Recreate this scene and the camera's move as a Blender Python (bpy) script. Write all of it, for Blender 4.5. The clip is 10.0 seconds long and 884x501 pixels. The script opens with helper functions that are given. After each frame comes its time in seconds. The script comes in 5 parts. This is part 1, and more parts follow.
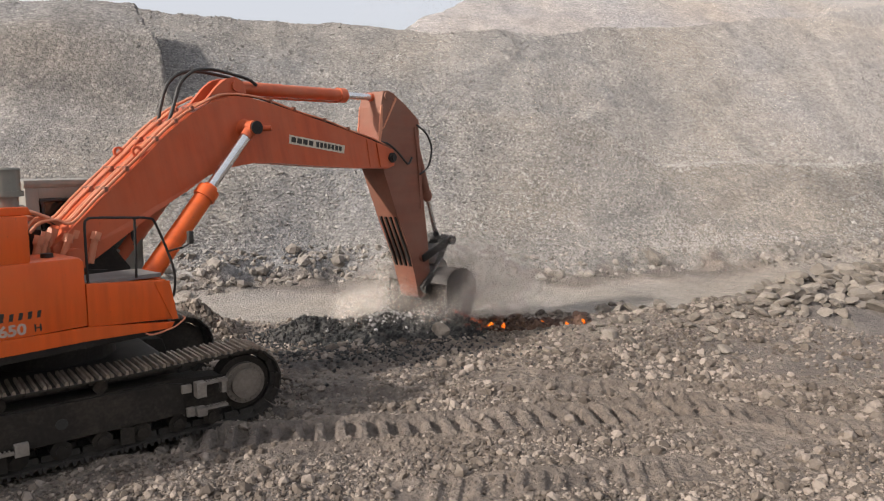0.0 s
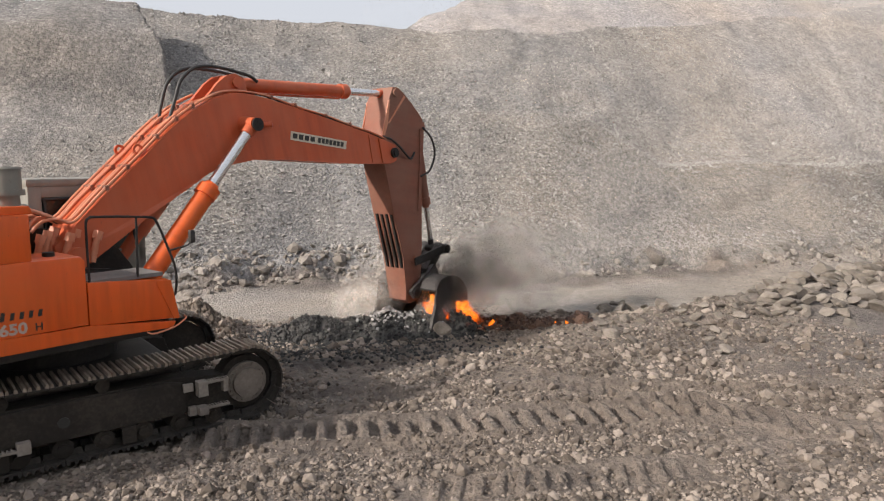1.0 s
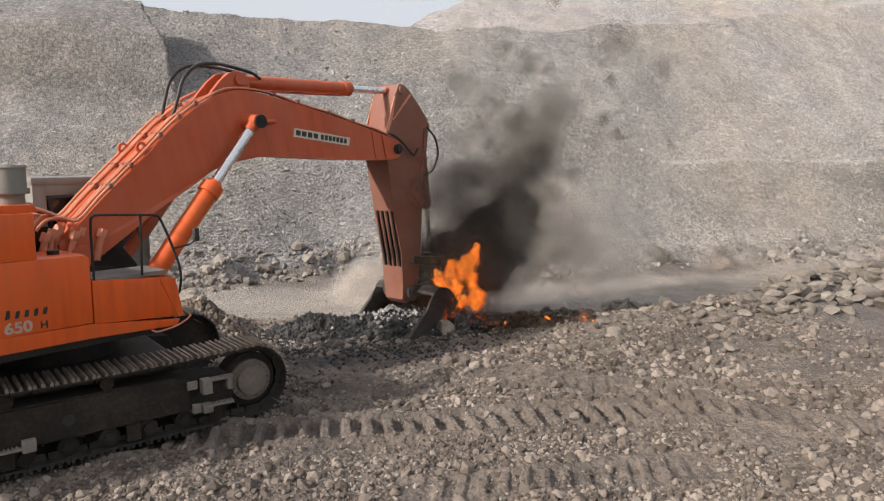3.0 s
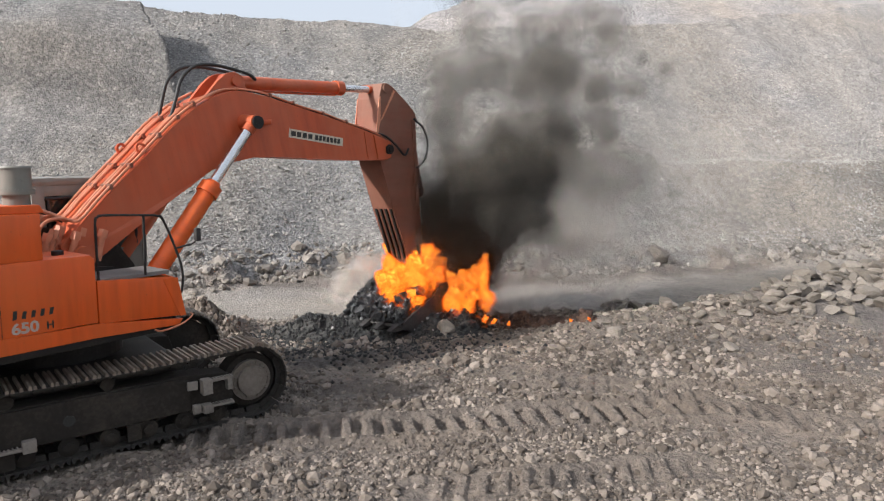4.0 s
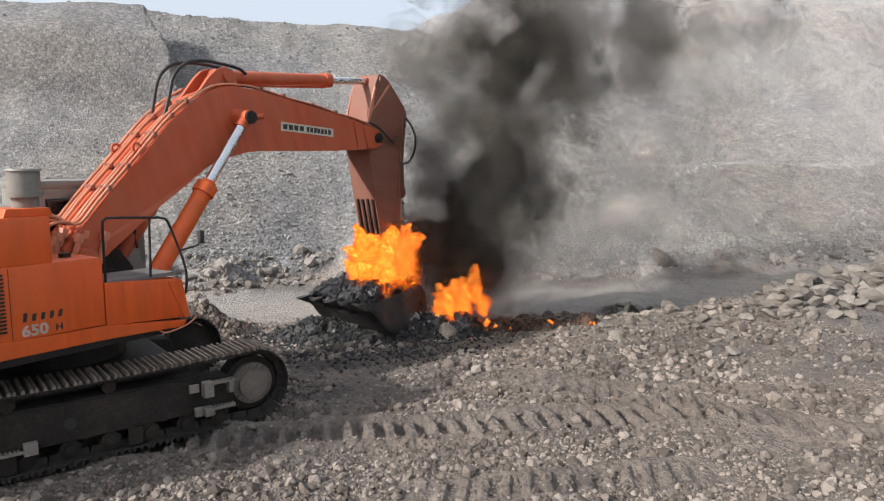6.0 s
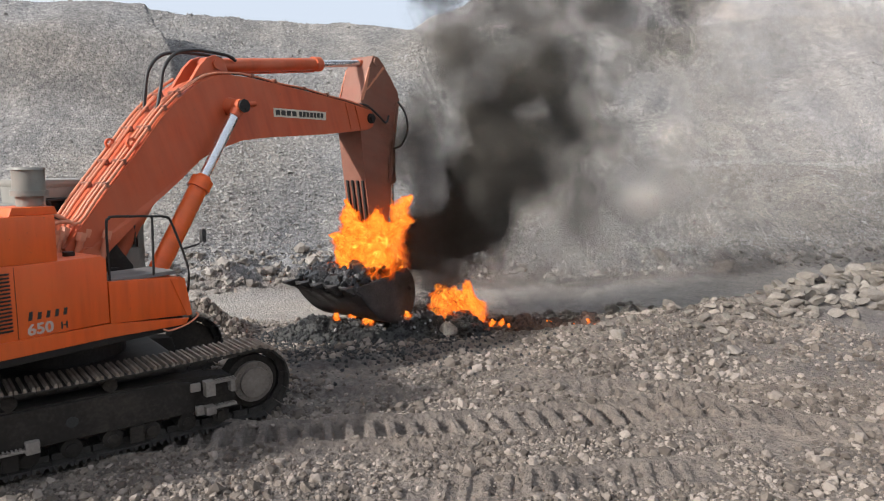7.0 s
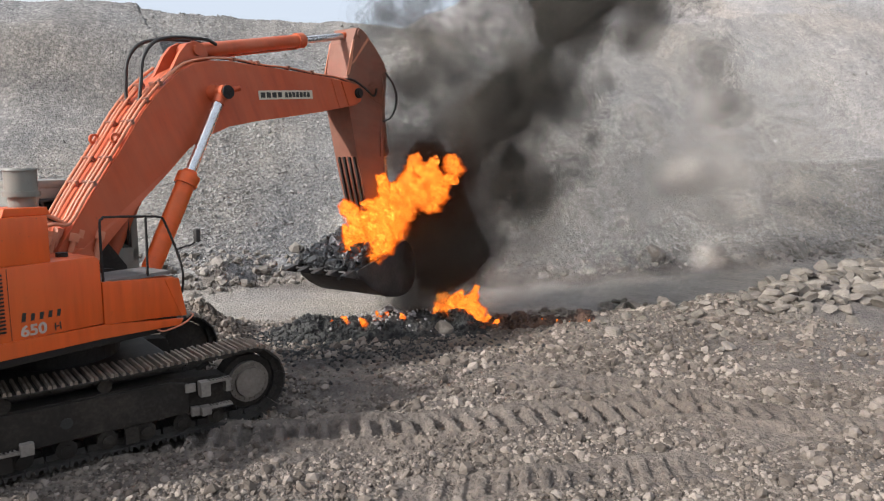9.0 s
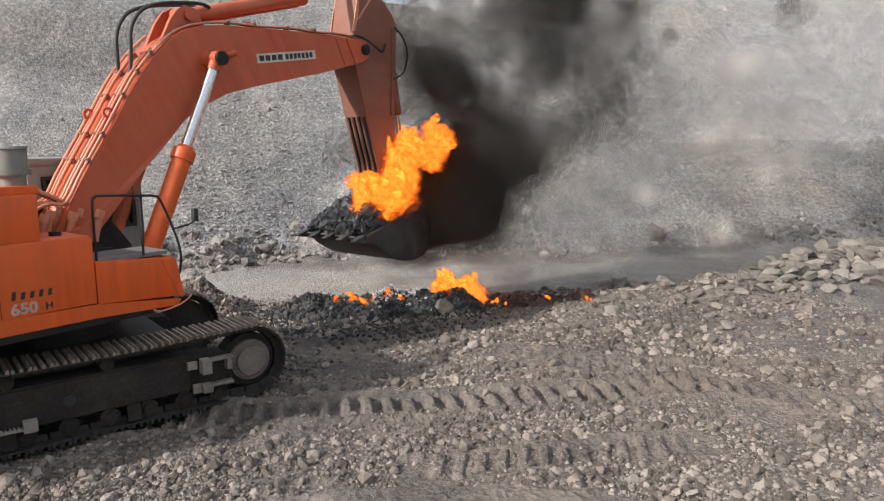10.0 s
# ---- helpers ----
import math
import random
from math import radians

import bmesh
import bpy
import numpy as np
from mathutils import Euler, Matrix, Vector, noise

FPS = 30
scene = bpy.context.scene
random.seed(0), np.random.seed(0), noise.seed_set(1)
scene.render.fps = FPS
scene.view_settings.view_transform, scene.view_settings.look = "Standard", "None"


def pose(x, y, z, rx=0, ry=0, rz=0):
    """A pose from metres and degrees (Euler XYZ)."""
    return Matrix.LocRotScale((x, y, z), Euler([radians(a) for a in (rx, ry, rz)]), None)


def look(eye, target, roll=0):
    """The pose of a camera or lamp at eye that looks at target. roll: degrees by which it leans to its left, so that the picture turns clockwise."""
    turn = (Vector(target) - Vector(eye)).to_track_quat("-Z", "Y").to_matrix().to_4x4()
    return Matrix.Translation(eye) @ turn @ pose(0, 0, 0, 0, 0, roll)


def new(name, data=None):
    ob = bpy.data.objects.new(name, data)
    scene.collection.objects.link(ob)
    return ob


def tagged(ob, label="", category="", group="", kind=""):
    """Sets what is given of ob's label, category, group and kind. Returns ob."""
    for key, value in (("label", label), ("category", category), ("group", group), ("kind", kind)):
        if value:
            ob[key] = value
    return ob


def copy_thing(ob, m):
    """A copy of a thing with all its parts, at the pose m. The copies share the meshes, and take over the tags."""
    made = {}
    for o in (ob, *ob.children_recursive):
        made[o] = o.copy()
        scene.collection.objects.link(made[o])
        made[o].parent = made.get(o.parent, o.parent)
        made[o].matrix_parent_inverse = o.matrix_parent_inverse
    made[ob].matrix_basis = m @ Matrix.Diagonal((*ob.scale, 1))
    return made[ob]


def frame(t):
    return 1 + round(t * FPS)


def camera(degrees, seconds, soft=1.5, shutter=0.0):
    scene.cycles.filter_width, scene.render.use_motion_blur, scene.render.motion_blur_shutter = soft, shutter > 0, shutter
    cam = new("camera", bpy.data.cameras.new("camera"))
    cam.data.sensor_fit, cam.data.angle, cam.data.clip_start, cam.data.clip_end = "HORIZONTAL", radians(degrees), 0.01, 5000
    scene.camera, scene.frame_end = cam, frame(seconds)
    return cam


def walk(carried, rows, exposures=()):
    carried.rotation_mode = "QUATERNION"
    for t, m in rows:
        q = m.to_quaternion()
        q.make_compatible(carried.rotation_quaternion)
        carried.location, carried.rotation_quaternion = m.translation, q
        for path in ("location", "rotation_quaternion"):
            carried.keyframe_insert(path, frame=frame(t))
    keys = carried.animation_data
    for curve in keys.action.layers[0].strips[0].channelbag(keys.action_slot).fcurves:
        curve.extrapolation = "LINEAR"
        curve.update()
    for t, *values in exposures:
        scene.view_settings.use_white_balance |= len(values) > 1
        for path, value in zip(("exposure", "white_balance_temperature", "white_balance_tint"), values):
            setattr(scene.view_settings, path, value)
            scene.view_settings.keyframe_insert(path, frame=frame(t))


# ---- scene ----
cam = camera(66.42, 10.0, soft=1.2)
EYE = (0.0, 0.0, 3.928)
PATH = [  # seconds, yaw, pitch, roll
    (0.0, -0.00, -7.08, -0.00),
    (0.5, -0.02, -7.05, 0.04),
    (1.0, 0.14, -7.14, -0.04),
    (1.5, 0.18, -7.29, 0.02),
    (2.0, 0.63, -7.44, 0.03),
    (2.5, 0.48, -7.35, -0.04),
    (4.0, 0.44, -7.29, 0.08),
    (4.5, 0.47, -7.30, 0.07),
    (5.0, 0.69, -7.20, 0.08),
    (5.5, 0.59, -6.98, 0.00),
    (7.0, 0.70, -7.10, -0.01),
    (7.5, 0.84, -6.93, -0.06),
    (8.0, 0.37, -7.13, -0.02),
    (8.5, 0.20, -7.29, 0.23),
    (9.0, 0.22, -7.23, 0.29),
    (9.5, 0.24, -7.47, 0.29),
    (10.0, 0.25, -9.02, 0.22),
]
walk(cam, [(t, pose(*EYE, 90 + p, r, y)) for t, y, p, r in PATH],
     [(0.0, 0.13, 6400, 12), (2.7, 0.12, 6400, 12), (4.2, 0.25, 5950, 9), (10.0, 0.26, 5880, 9)])

# the machine's stance: base, headings in degrees
BASE = (-5.844, 9.889)
TRACK_HEADING = 39.53
FOOT = (0.205, 2.587)
BOOM = 6.975
HORN = 1.327
STANCE = [  # seconds, swing heading, boom, arm, bucket
    (0.0, 51.34, 12.73, 90.53, 262.0),
    (0.5, 50.93, 13.08, 85.72, 259.0),
    (1.0, 50.99, 13.48, 81.83, 256.0),
    (1.5, 50.76, 13.73, 76.96, 249.5),
    (2.0, 50.69, 13.94, 72.45, 243.0),
    (2.5, 50.51, 13.80, 73.63, 236.0),
    (4.0, 53.18, 13.83, 88.46, 208.0),
    (4.5, 54.14, 14.44, 90.32, 201.0),
    (5.0, 54.83, 14.90, 89.50, 195.5),
    (5.5, 55.18, 15.47, 82.72, 190.0),
    (7.0, 56.99, 20.11, 74.79, 190.0),
    (7.5, 57.21, 22.11, 77.55, 194.0),
    (8.0, 56.92, 23.65, 79.02, 198.0),
    (8.5, 56.79, 24.43, 79.52, 199.0),
    (9.0, 56.92, 24.62, 80.10, 200.0),
    (9.5, 56.20, 25.81, 81.30, 201.5),
    (10.0, 53.29, 28.12, 82.50, 203.0),
]

# ---------------------------------------------------------------- world and sun
SUN = Vector((-0.72, -0.46, 0.52)).normalized()
world = bpy.data.worlds.new("sky")
scene.world = world
world.use_nodes = True
wn = world.node_tree.nodes
sky = wn.new("ShaderNodeTexSky")
sky.sky_type, sky.sun_disc = "NISHITA", False
sky.sun_elevation, sky.sun_rotation = math.asin(SUN.z), math.atan2(SUN.x, SUN.y)
sky.air_density, sky.dust_density, sky.ozone_density = 1.0, 6.0, 1.0
hazy = wn.new("ShaderNodeMix")
hazy.data_type = "RGBA"
hazy.inputs[0].default_value = 0.6
hazy.inputs[7].default_value = (9.4, 9.5, 9.7, 1.0)
world.node_tree.links.new(sky.outputs[0], hazy.inputs[6])
world.node_tree.links.new(hazy.outputs[2], wn["Background"].inputs[0])
wn["Background"].inputs[1].default_value = 0.100
sun = new("sun", bpy.data.lights.new("sun", "SUN"))
sun.data.energy, sun.data.angle, sun.data.color = 5.0, radians(2.0), (1.0, 0.92, 0.82)
sun.matrix_world = look((0, 0, 60), Vector((0, 0, 60)) - SUN)
scene.cycles.transparent_max_bounces = 64


# ---------------------------------------------------------------- materials
def nodes_of(name):
    m = bpy.data.materials.new(name)
    m.use_nodes = True
    return m, m.node_tree.nodes, m.node_tree.links, m.node_tree.nodes["Principled BSDF"]


def ramp_of(n, stops):
    r = n.new("ShaderNodeValToRGB")
    while len(r.color_ramp.elements) < len(stops):
        r.color_ramp.elements.new(0.5)
    for e, (at, c) in zip(r.color_ramp.elements, stops):
        e.position, e.color = at, (*c, 1.0)
    return r


def noise_of(n, l, scale, detail=6.0, rough=0.6, where="Object"):
    c = n.new("ShaderNodeTexCoord")
    t = n.new("ShaderNodeTexNoise")
    t.inputs["Scale"].default_value, t.inputs["Detail"].default_value, t.inputs["Roughness"].default_value = scale, detail, rough
    l.new(c.outputs[where], t.inputs["Vector"])
    return t


def surface(name, dark, base, light, scale=1.5, fine=25.0, rough=0.7, metal=0.0, bump=0.15, dist=0.01, grain=0.35, vary=0.0, piece=0.0):
    """A surface that varies at two scales, with fine relief. vary: by object, piece: by island."""
    m, n, l, p = nodes_of(name)
    big, small = noise_of(n, l, scale), noise_of(n, l, fine, 4.0)
    r = ramp_of(n, [(0.3, dark), (0.5, base), (0.72, light)])
    mix = n.new("ShaderNodeMix")
    mix.inputs[0].default_value = grain
    l.new(big.outputs[0], mix.inputs[2])
    l.new(small.outputs[0], mix.inputs[3])
    value = mix.outputs[0]
    for amount, node, out in ((vary, "ShaderNodeObjectInfo", "Random"), (piece, "ShaderNodeNewGeometry", "Random Per Island")):
        if amount:
            g = n.new(node)
            ma = n.new("ShaderNodeMath")
            ma.operation = "MULTIPLY_ADD"
            ma.inputs[1].default_value = amount
            l.new(g.outputs[out], ma.inputs[0])
            sub = n.new("ShaderNodeMath")
            sub.operation = "SUBTRACT"
            sub.inputs[1].default_value = amount / 2
            l.new(value, sub.inputs[0])
            l.new(sub.outputs[0], ma.inputs[2])
            value = ma.outputs[0]
    l.new(value, r.inputs[0])
    l.new(r.outputs[0], p.inputs["Base Color"])
    p.inputs["Roughness"].default_value, p.inputs["Metallic"].default_value = rough, metal
    b = n.new("ShaderNodeBump")
    b.inputs["Strength"].default_value, b.inputs["Distance"].default_value = bump, dist
    l.new(small.outputs[0], b.inputs["Height"])
    l.new(b.outputs[0], p.inputs["Normal"])
    return m


def paint(name, base, dust, wear, dusty=0.5, rough=0.5):
    """Machine paint: faded, with dust in soft patches, streaks and small bare chips."""
    m, n, l, p = nodes_of(name)
    soft, chips, streak = noise_of(n, l, 1.1, 5.0), noise_of(n, l, 14.0, 8.0, 0.7), noise_of(n, l, 5.0, 3.0)
    mp = n.new("ShaderNodeMapping")
    mp.inputs["Scale"].default_value = (1.0, 1.0, 0.12)
    l.new(streak.inputs["Vector"].links[0].from_socket, mp.inputs["Vector"])
    l.new(mp.outputs[0], streak.inputs["Vector"])
    r1 = ramp_of(n, [(0.5 - dusty * 0.3, (0, 0, 0)), (0.95 - dusty * 0.2, (1, 1, 1))])
    l.new(soft.outputs[0], r1.inputs[0])
    r2 = ramp_of(n, [(0.63, (0, 0, 0)), (0.70, (1, 1, 1))])
    l.new(chips.outputs[0], r2.inputs[0])
    r3 = ramp_of(n, [(0.25, tuple(c * 0.72 for c in base)), (0.6, base)])
    l.new(streak.outputs[0], r3.inputs[0])
    a, b = n.new("ShaderNodeMix"), n.new("ShaderNodeMix")
    a.data_type = b.data_type = "RGBA"
    l.new(r1.outputs[0], a.inputs[0])
    l.new(r3.outputs[0], a.inputs[6])
    a.inputs[7].default_value = (*dust, 1)
    half = n.new("ShaderNodeMath")
    half.operation = "MULTIPLY"
    half.inputs[1].default_value = 0.6
    l.new(r2.outputs[0], half.inputs[0])
    l.new(half.outputs[0], b.inputs[0])
    l.new(a.outputs[2], b.inputs[6])
    b.inputs[7].default_value = (*wear, 1)
    l.new(b.outputs[2], p.inputs["Base Color"])
    p.inputs["Roughness"].default_value = rough
    bp = n.new("ShaderNodeBump")
    bp.inputs["Strength"].default_value, bp.inputs["Distance"].default_value = 0.12, 0.004
    l.new(chips.outputs[0], bp.inputs["Height"])
    l.new(bp.outputs[0], p.inputs["Normal"])
    return m


ORANGE = paint("orange_paint", (0.70, 0.098, 0.005), (0.54, 0.115, 0.020), (0.16, 0.05, 0.025), 0.28, 0.42)
BOOM_PAINT = paint("faded_orange_paint", (0.50, 0.085, 0.022), (0.46, 0.125, 0.055), (0.18, 0.07, 0.04), 0.5, 0.5)
ARM_PAINT = paint("dusty_orange_paint", (0.225, 0.066, 0.036), (0.215, 0.110, 0.075), (0.085, 0.045, 0.034), 0.8, 0.7)
PIPE_PAINT = paint("pale_orange_paint", (0.60, 0.19, 0.09), (0.55, 0.27, 0.17), (0.2, 0.1, 0.06), 0.6, 0.5)
GREY_PAINT = paint("grey_paint", (0.19, 0.185, 0.16), (0.27, 0.25, 0.22), (0.10, 0.085, 0.07), 0.5, 0.5)
DECK = surface("grey_tread_plate", (0.10, 0.10, 0.10), (0.16, 0.155, 0.15), (0.25, 0.24, 0.22), 2.0, 40.0, 0.6, 0.2)
# near-black brown, one tone for side frame, rollers and wheels
FRAME_STEEL = surface("dark_frame_steel", (0.008, 0.006, 0.004), (0.019, 0.015, 0.011), (0.060, 0.048, 0.036), 1.4, 20.0, 0.85, 0.0, 0.4)
SHOE_STEEL = surface("worn_track_steel", (0.06, 0.05, 0.042), (0.15, 0.13, 0.108), (0.34, 0.30, 0.25), 3.0, 30.0, 0.65, 0.1, 0.3, vary=0.12)
STEP_STEEL = surface("dusty_step_steel", (0.16, 0.14, 0.12), (0.26, 0.23, 0.20), (0.36, 0.32, 0.28), 3.0, 30.0, 0.7, 0.2)
GROUSER_STEEL = surface("bright_worn_steel", (0.11, 0.09, 0.07), (0.22, 0.18, 0.14), (0.36, 0.30, 0.24), 4.0, 40.0, 0.5, 0.2)
# shoe plate, much darker than the grousers that stand on it
SHOE_PLATE = surface("dark_track_plate", (0.012, 0.010, 0.009), (0.030, 0.026, 0.022), (0.07, 0.06, 0.05), 4.0, 30.0, 0.75)
DRUM_STEEL = surface("dusty_drum_steel", (0.10, 0.085, 0.07), (0.17, 0.145, 0.12), (0.25, 0.215, 0.18), 2.5, 30.0, 0.75, 0.1)
DARK_STEEL = surface("dark_steel", (0.007, 0.0065, 0.006), (0.015, 0.0135, 0.0125), (0.045, 0.04, 0.035), 2.5, 30.0, 0.6, 0.2)
BUCKET_STEEL = surface("scorched_bucket_steel", (0.018, 0.016, 0.016), (0.045, 0.040, 0.038), (0.115, 0.10, 0.09), 1.6, 22.0, 0.6, 0.3, 0.4)
CHROME = surface("chrome", (0.55, 0.55, 0.56), (0.66, 0.66, 0.67), (0.75, 0.75, 0.76), 3.0, 40.0, 0.22, 0.9, 0.03)
RUBBER = surface("black_rubber", (0.012, 0.012, 0.012), (0.022, 0.021, 0.020), (0.05, 0.045, 0.04), 4.0, 50.0, 0.6)
CREAM = surface("cream_decal", (0.46, 0.41, 0.31), (0.56, 0.51, 0.40), (0.64, 0.59, 0.48), 3.0, 30.0, 0.5, 0, 0.02)
INK = surface("black_ink", (0.012, 0.012, 0.012), (0.02, 0.018, 0.016), (0.05, 0.04, 0.035), 6.0, 60.0, 0.5, 0, 0.02)
SILVER_INK = surface("pale_grey_ink", (0.34, 0.26, 0.22), (0.45, 0.36, 0.31), (0.52, 0.44, 0.38), 6.0, 60.0, 0.5, 0, 0.02)
GLASS_DARK = surface("dark_glass", (0.01, 0.014, 0.013), (0.02, 0.026, 0.024), (0.035, 0.04, 0.038), 2.0, 20.0, 0.08, 0, 0.0)
COAL = surface("coal", (0.004, 0.004, 0.0045), (0.009, 0.009, 0.010), (0.028, 0.028, 0.030), 3.0, 16.0, 0.40, 0, 0.8, 0.03, 0.5, piece=0.3)
ASHY_COAL = surface("ashy_coal", (0.008, 0.008, 0.008), (0.020, 0.0195, 0.019), (0.075, 0.071, 0.065), 1.6, 12.0, 0.75, 0, 0.8, 0.03, 0.4, piece=0.28)
ASH = surface("pale_ash", (0.16, 0.15, 0.145), (0.28, 0.27, 0.26), (0.42, 0.41, 0.40), 3.0, 18.0, 0.9, 0, 0.6, 0.02, 0.5, piece=0.4)
CHAR = surface("burnt_earth", (0.025, 0.014, 0.010), (0.065, 0.034, 0.022), (0.13, 0.075, 0.048), 2.0, 14.0, 0.85, 0, 0.8, 0.03, 0.5, piece=0.3)
STONE = surface("grey_brown_stone", (0.080, 0.064, 0.051), (0.150, 0.123, 0.100), (0.29, 0.245, 0.205), 0.6, 14.0, 0.9, 0, 0.5, 0.02, 0.3, piece=0.5)
SLOPE_STONE = surface("pale_slope_stone", (0.215, 0.203, 0.190), (0.300, 0.284, 0.266), (0.41, 0.39, 0.365), 0.2, 6.0, 0.92, 0, 0.3, 0.02, 0.2, piece=0.4)
TOE_STONE = surface("brown_toe_stone", (0.130, 0.114, 0.098), (0.200, 0.177, 0.153), (0.31, 0.280, 0.246), 0.5, 8.0, 0.92, 0, 0.5, 0.03, 0.3, piece=0.45)
SLAB = surface("broken_slab_rock", (0.10, 0.085, 0.070), (0.165, 0.142, 0.118), (0.27, 0.236, 0.20), 1.2, 12.0, 0.9, 0, 0.7, 0.02, 0.35, vary=0.35)


def ground_material():
    """Loose rock waste: dark brown-grey floor, paler talus, grey fines, buff rock and road dust, with pebble relief.
    Haze is put into the talus and far tones.
    """
    m, n, l, p = nodes_of("mine_ground")
    wide, mid = noise_of(n, l, 0.10, 5.0), noise_of(n, l, 0.8, 8.0, 0.7)
    fine = noise_of(n, l, 11.0, 8.0, 0.78)
    c = n.new("ShaderNodeTexCoord")
    v = n.new("ShaderNodeTexVoronoi")
    v.inputs["Scale"].default_value = 12.0
    l.new(c.outputs["Object"], v.inputs["Vector"])
    def tones(a, b, d):
        r = ramp_of(n, [(0.30, a), (0.50, b), (0.70, d)])
        l.new(mid.outputs[0], r.inputs[0])
        return r.outputs[0]
    colour = tones((0.105, 0.086, 0.072), (0.160, 0.133, 0.112), (0.230, 0.194, 0.165))
    # talus is pale waste, lightened further to stand for haze before the wall
    for name, tone in (("talus", tones((0.185, 0.177, 0.170), (0.238, 0.228, 0.218), (0.300, 0.288, 0.275))),
                       ("bench", tones((0.195, 0.180, 0.164), (0.240, 0.222, 0.202), (0.285, 0.264, 0.240))),
                       ("buff", tones((0.265, 0.243, 0.222), (0.320, 0.295, 0.270), (0.375, 0.346, 0.317))),
                       ("road", tones((0.255, 0.226, 0.196), (0.310, 0.275, 0.240), (0.360, 0.322, 0.282))),
                       ("layers", tones((0.135, 0.125, 0.115), (0.190, 0.177, 0.164), (0.260, 0.244, 0.228))),
                       # far hill: distance haze painted in as a paler tone
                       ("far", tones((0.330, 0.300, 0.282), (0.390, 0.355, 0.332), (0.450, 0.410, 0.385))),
                       # coal-stained ground, its tone also holding the shade before the heap
                       ("soot_shade", tones((0.040, 0.040, 0.040), (0.058, 0.058, 0.057), (0.085, 0.084, 0.080)))):
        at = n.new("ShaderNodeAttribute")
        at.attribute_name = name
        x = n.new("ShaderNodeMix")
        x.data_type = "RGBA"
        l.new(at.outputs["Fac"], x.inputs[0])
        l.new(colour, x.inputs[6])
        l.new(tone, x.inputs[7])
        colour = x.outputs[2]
    r2 = ramp_of(n, [(0.25, (0.45, 0.45, 0.46)), (0.5, (1, 1, 1)), (0.8, (1.5, 1.48, 1.45))])
    r3 = ramp_of(n, [(0.35, (0.86, 0.90, 0.96)), (0.65, (1.08, 1.03, 0.96))])
    l.new(fine.outputs[0], r2.inputs[0])
    l.new(wide.outputs[0], r3.inputs[0])
    a, b = n.new("ShaderNodeMix"), n.new("ShaderNodeMix")
    for x in (a, b):
        x.data_type, x.blend_type = "RGBA", "MULTIPLY"
    a.inputs[0].default_value, b.inputs[0].default_value = 0.8, 1.0
    l.new(colour, a.inputs[6])
    l.new(r2.outputs[0], a.inputs[7])
    l.new(a.outputs[2], b.inputs[6])
    l.new(r3.outputs[0], b.inputs[7])
    # single stones of the rubble, each of its own tone, with dark gaps between them
    rubble = n.new("ShaderNodeTexVoronoi")
    rubble.inputs["Scale"].default_value = 8.0
    bent = n.new("ShaderNodeVectorMath")
    bent.operation = "MULTIPLY_ADD"
    bent.inputs[1].default_value = (0.10, 0.10, 0.10)
    l.new(fine.outputs["Color"], bent.inputs[0])
    l.new(c.outputs["Object"], bent.inputs[2])
    l.new(bent.outputs[0], rubble.inputs["Vector"])
    tone = n.new("ShaderNodeSeparateColor")
    l.new(rubble.outputs["Color"], tone.inputs[0])
    r4 = ramp_of(n, [(0.0, (0.70, 0.70, 0.71)), (0.55, (0.98, 0.98, 0.98)), (0.85, (1.10, 1.09, 1.08)), (1.0, (1.45, 1.43, 1.40))])
    l.new(tone.outputs[0], r4.inputs[0])
    r5 = ramp_of(n, [(0.45, (1, 1, 1)), (0.75, (0.62, 0.61, 0.60))])
    l.new(rubble.outputs["Distance"], r5.inputs[0])
    smoothed = n.new("ShaderNodeAttribute")
    smoothed.attribute_name = "talus"
    left = n.new("ShaderNodeMath")
    left.operation = "MULTIPLY_ADD"
    left.inputs[1].default_value, left.inputs[2].default_value = 0.50, 0.32
    l.new(smoothed.outputs["Fac"], left.inputs[0])
    last = b.outputs[2]
    for r in (r4, r5):
        x = n.new("ShaderNodeMix")
        x.data_type, x.blend_type = "RGBA", "MULTIPLY"
        l.new(left.outputs[0], x.inputs[0])
        l.new(last, x.inputs[6])
        l.new(r.outputs[0], x.inputs[7])
        last = x.outputs[2]
    l.new(last, p.inputs["Base Color"])
    p.inputs["Roughness"].default_value = 0.95
    add = n.new("ShaderNodeMath")
    add.operation = "ADD"
    l.new(fine.outputs[0], add.inputs[0])
    l.new(v.outputs["Distance"], add.inputs[1])
    bp = n.new("ShaderNodeBump")
    bp.inputs["Strength"].default_value, bp.inputs["Distance"].default_value = 0.7, 0.06
    l.new(add.outputs[0], bp.inputs["Height"])
    l.new(bp.outputs[0], p.inputs["Normal"])
    return m


GROUND = ground_material()


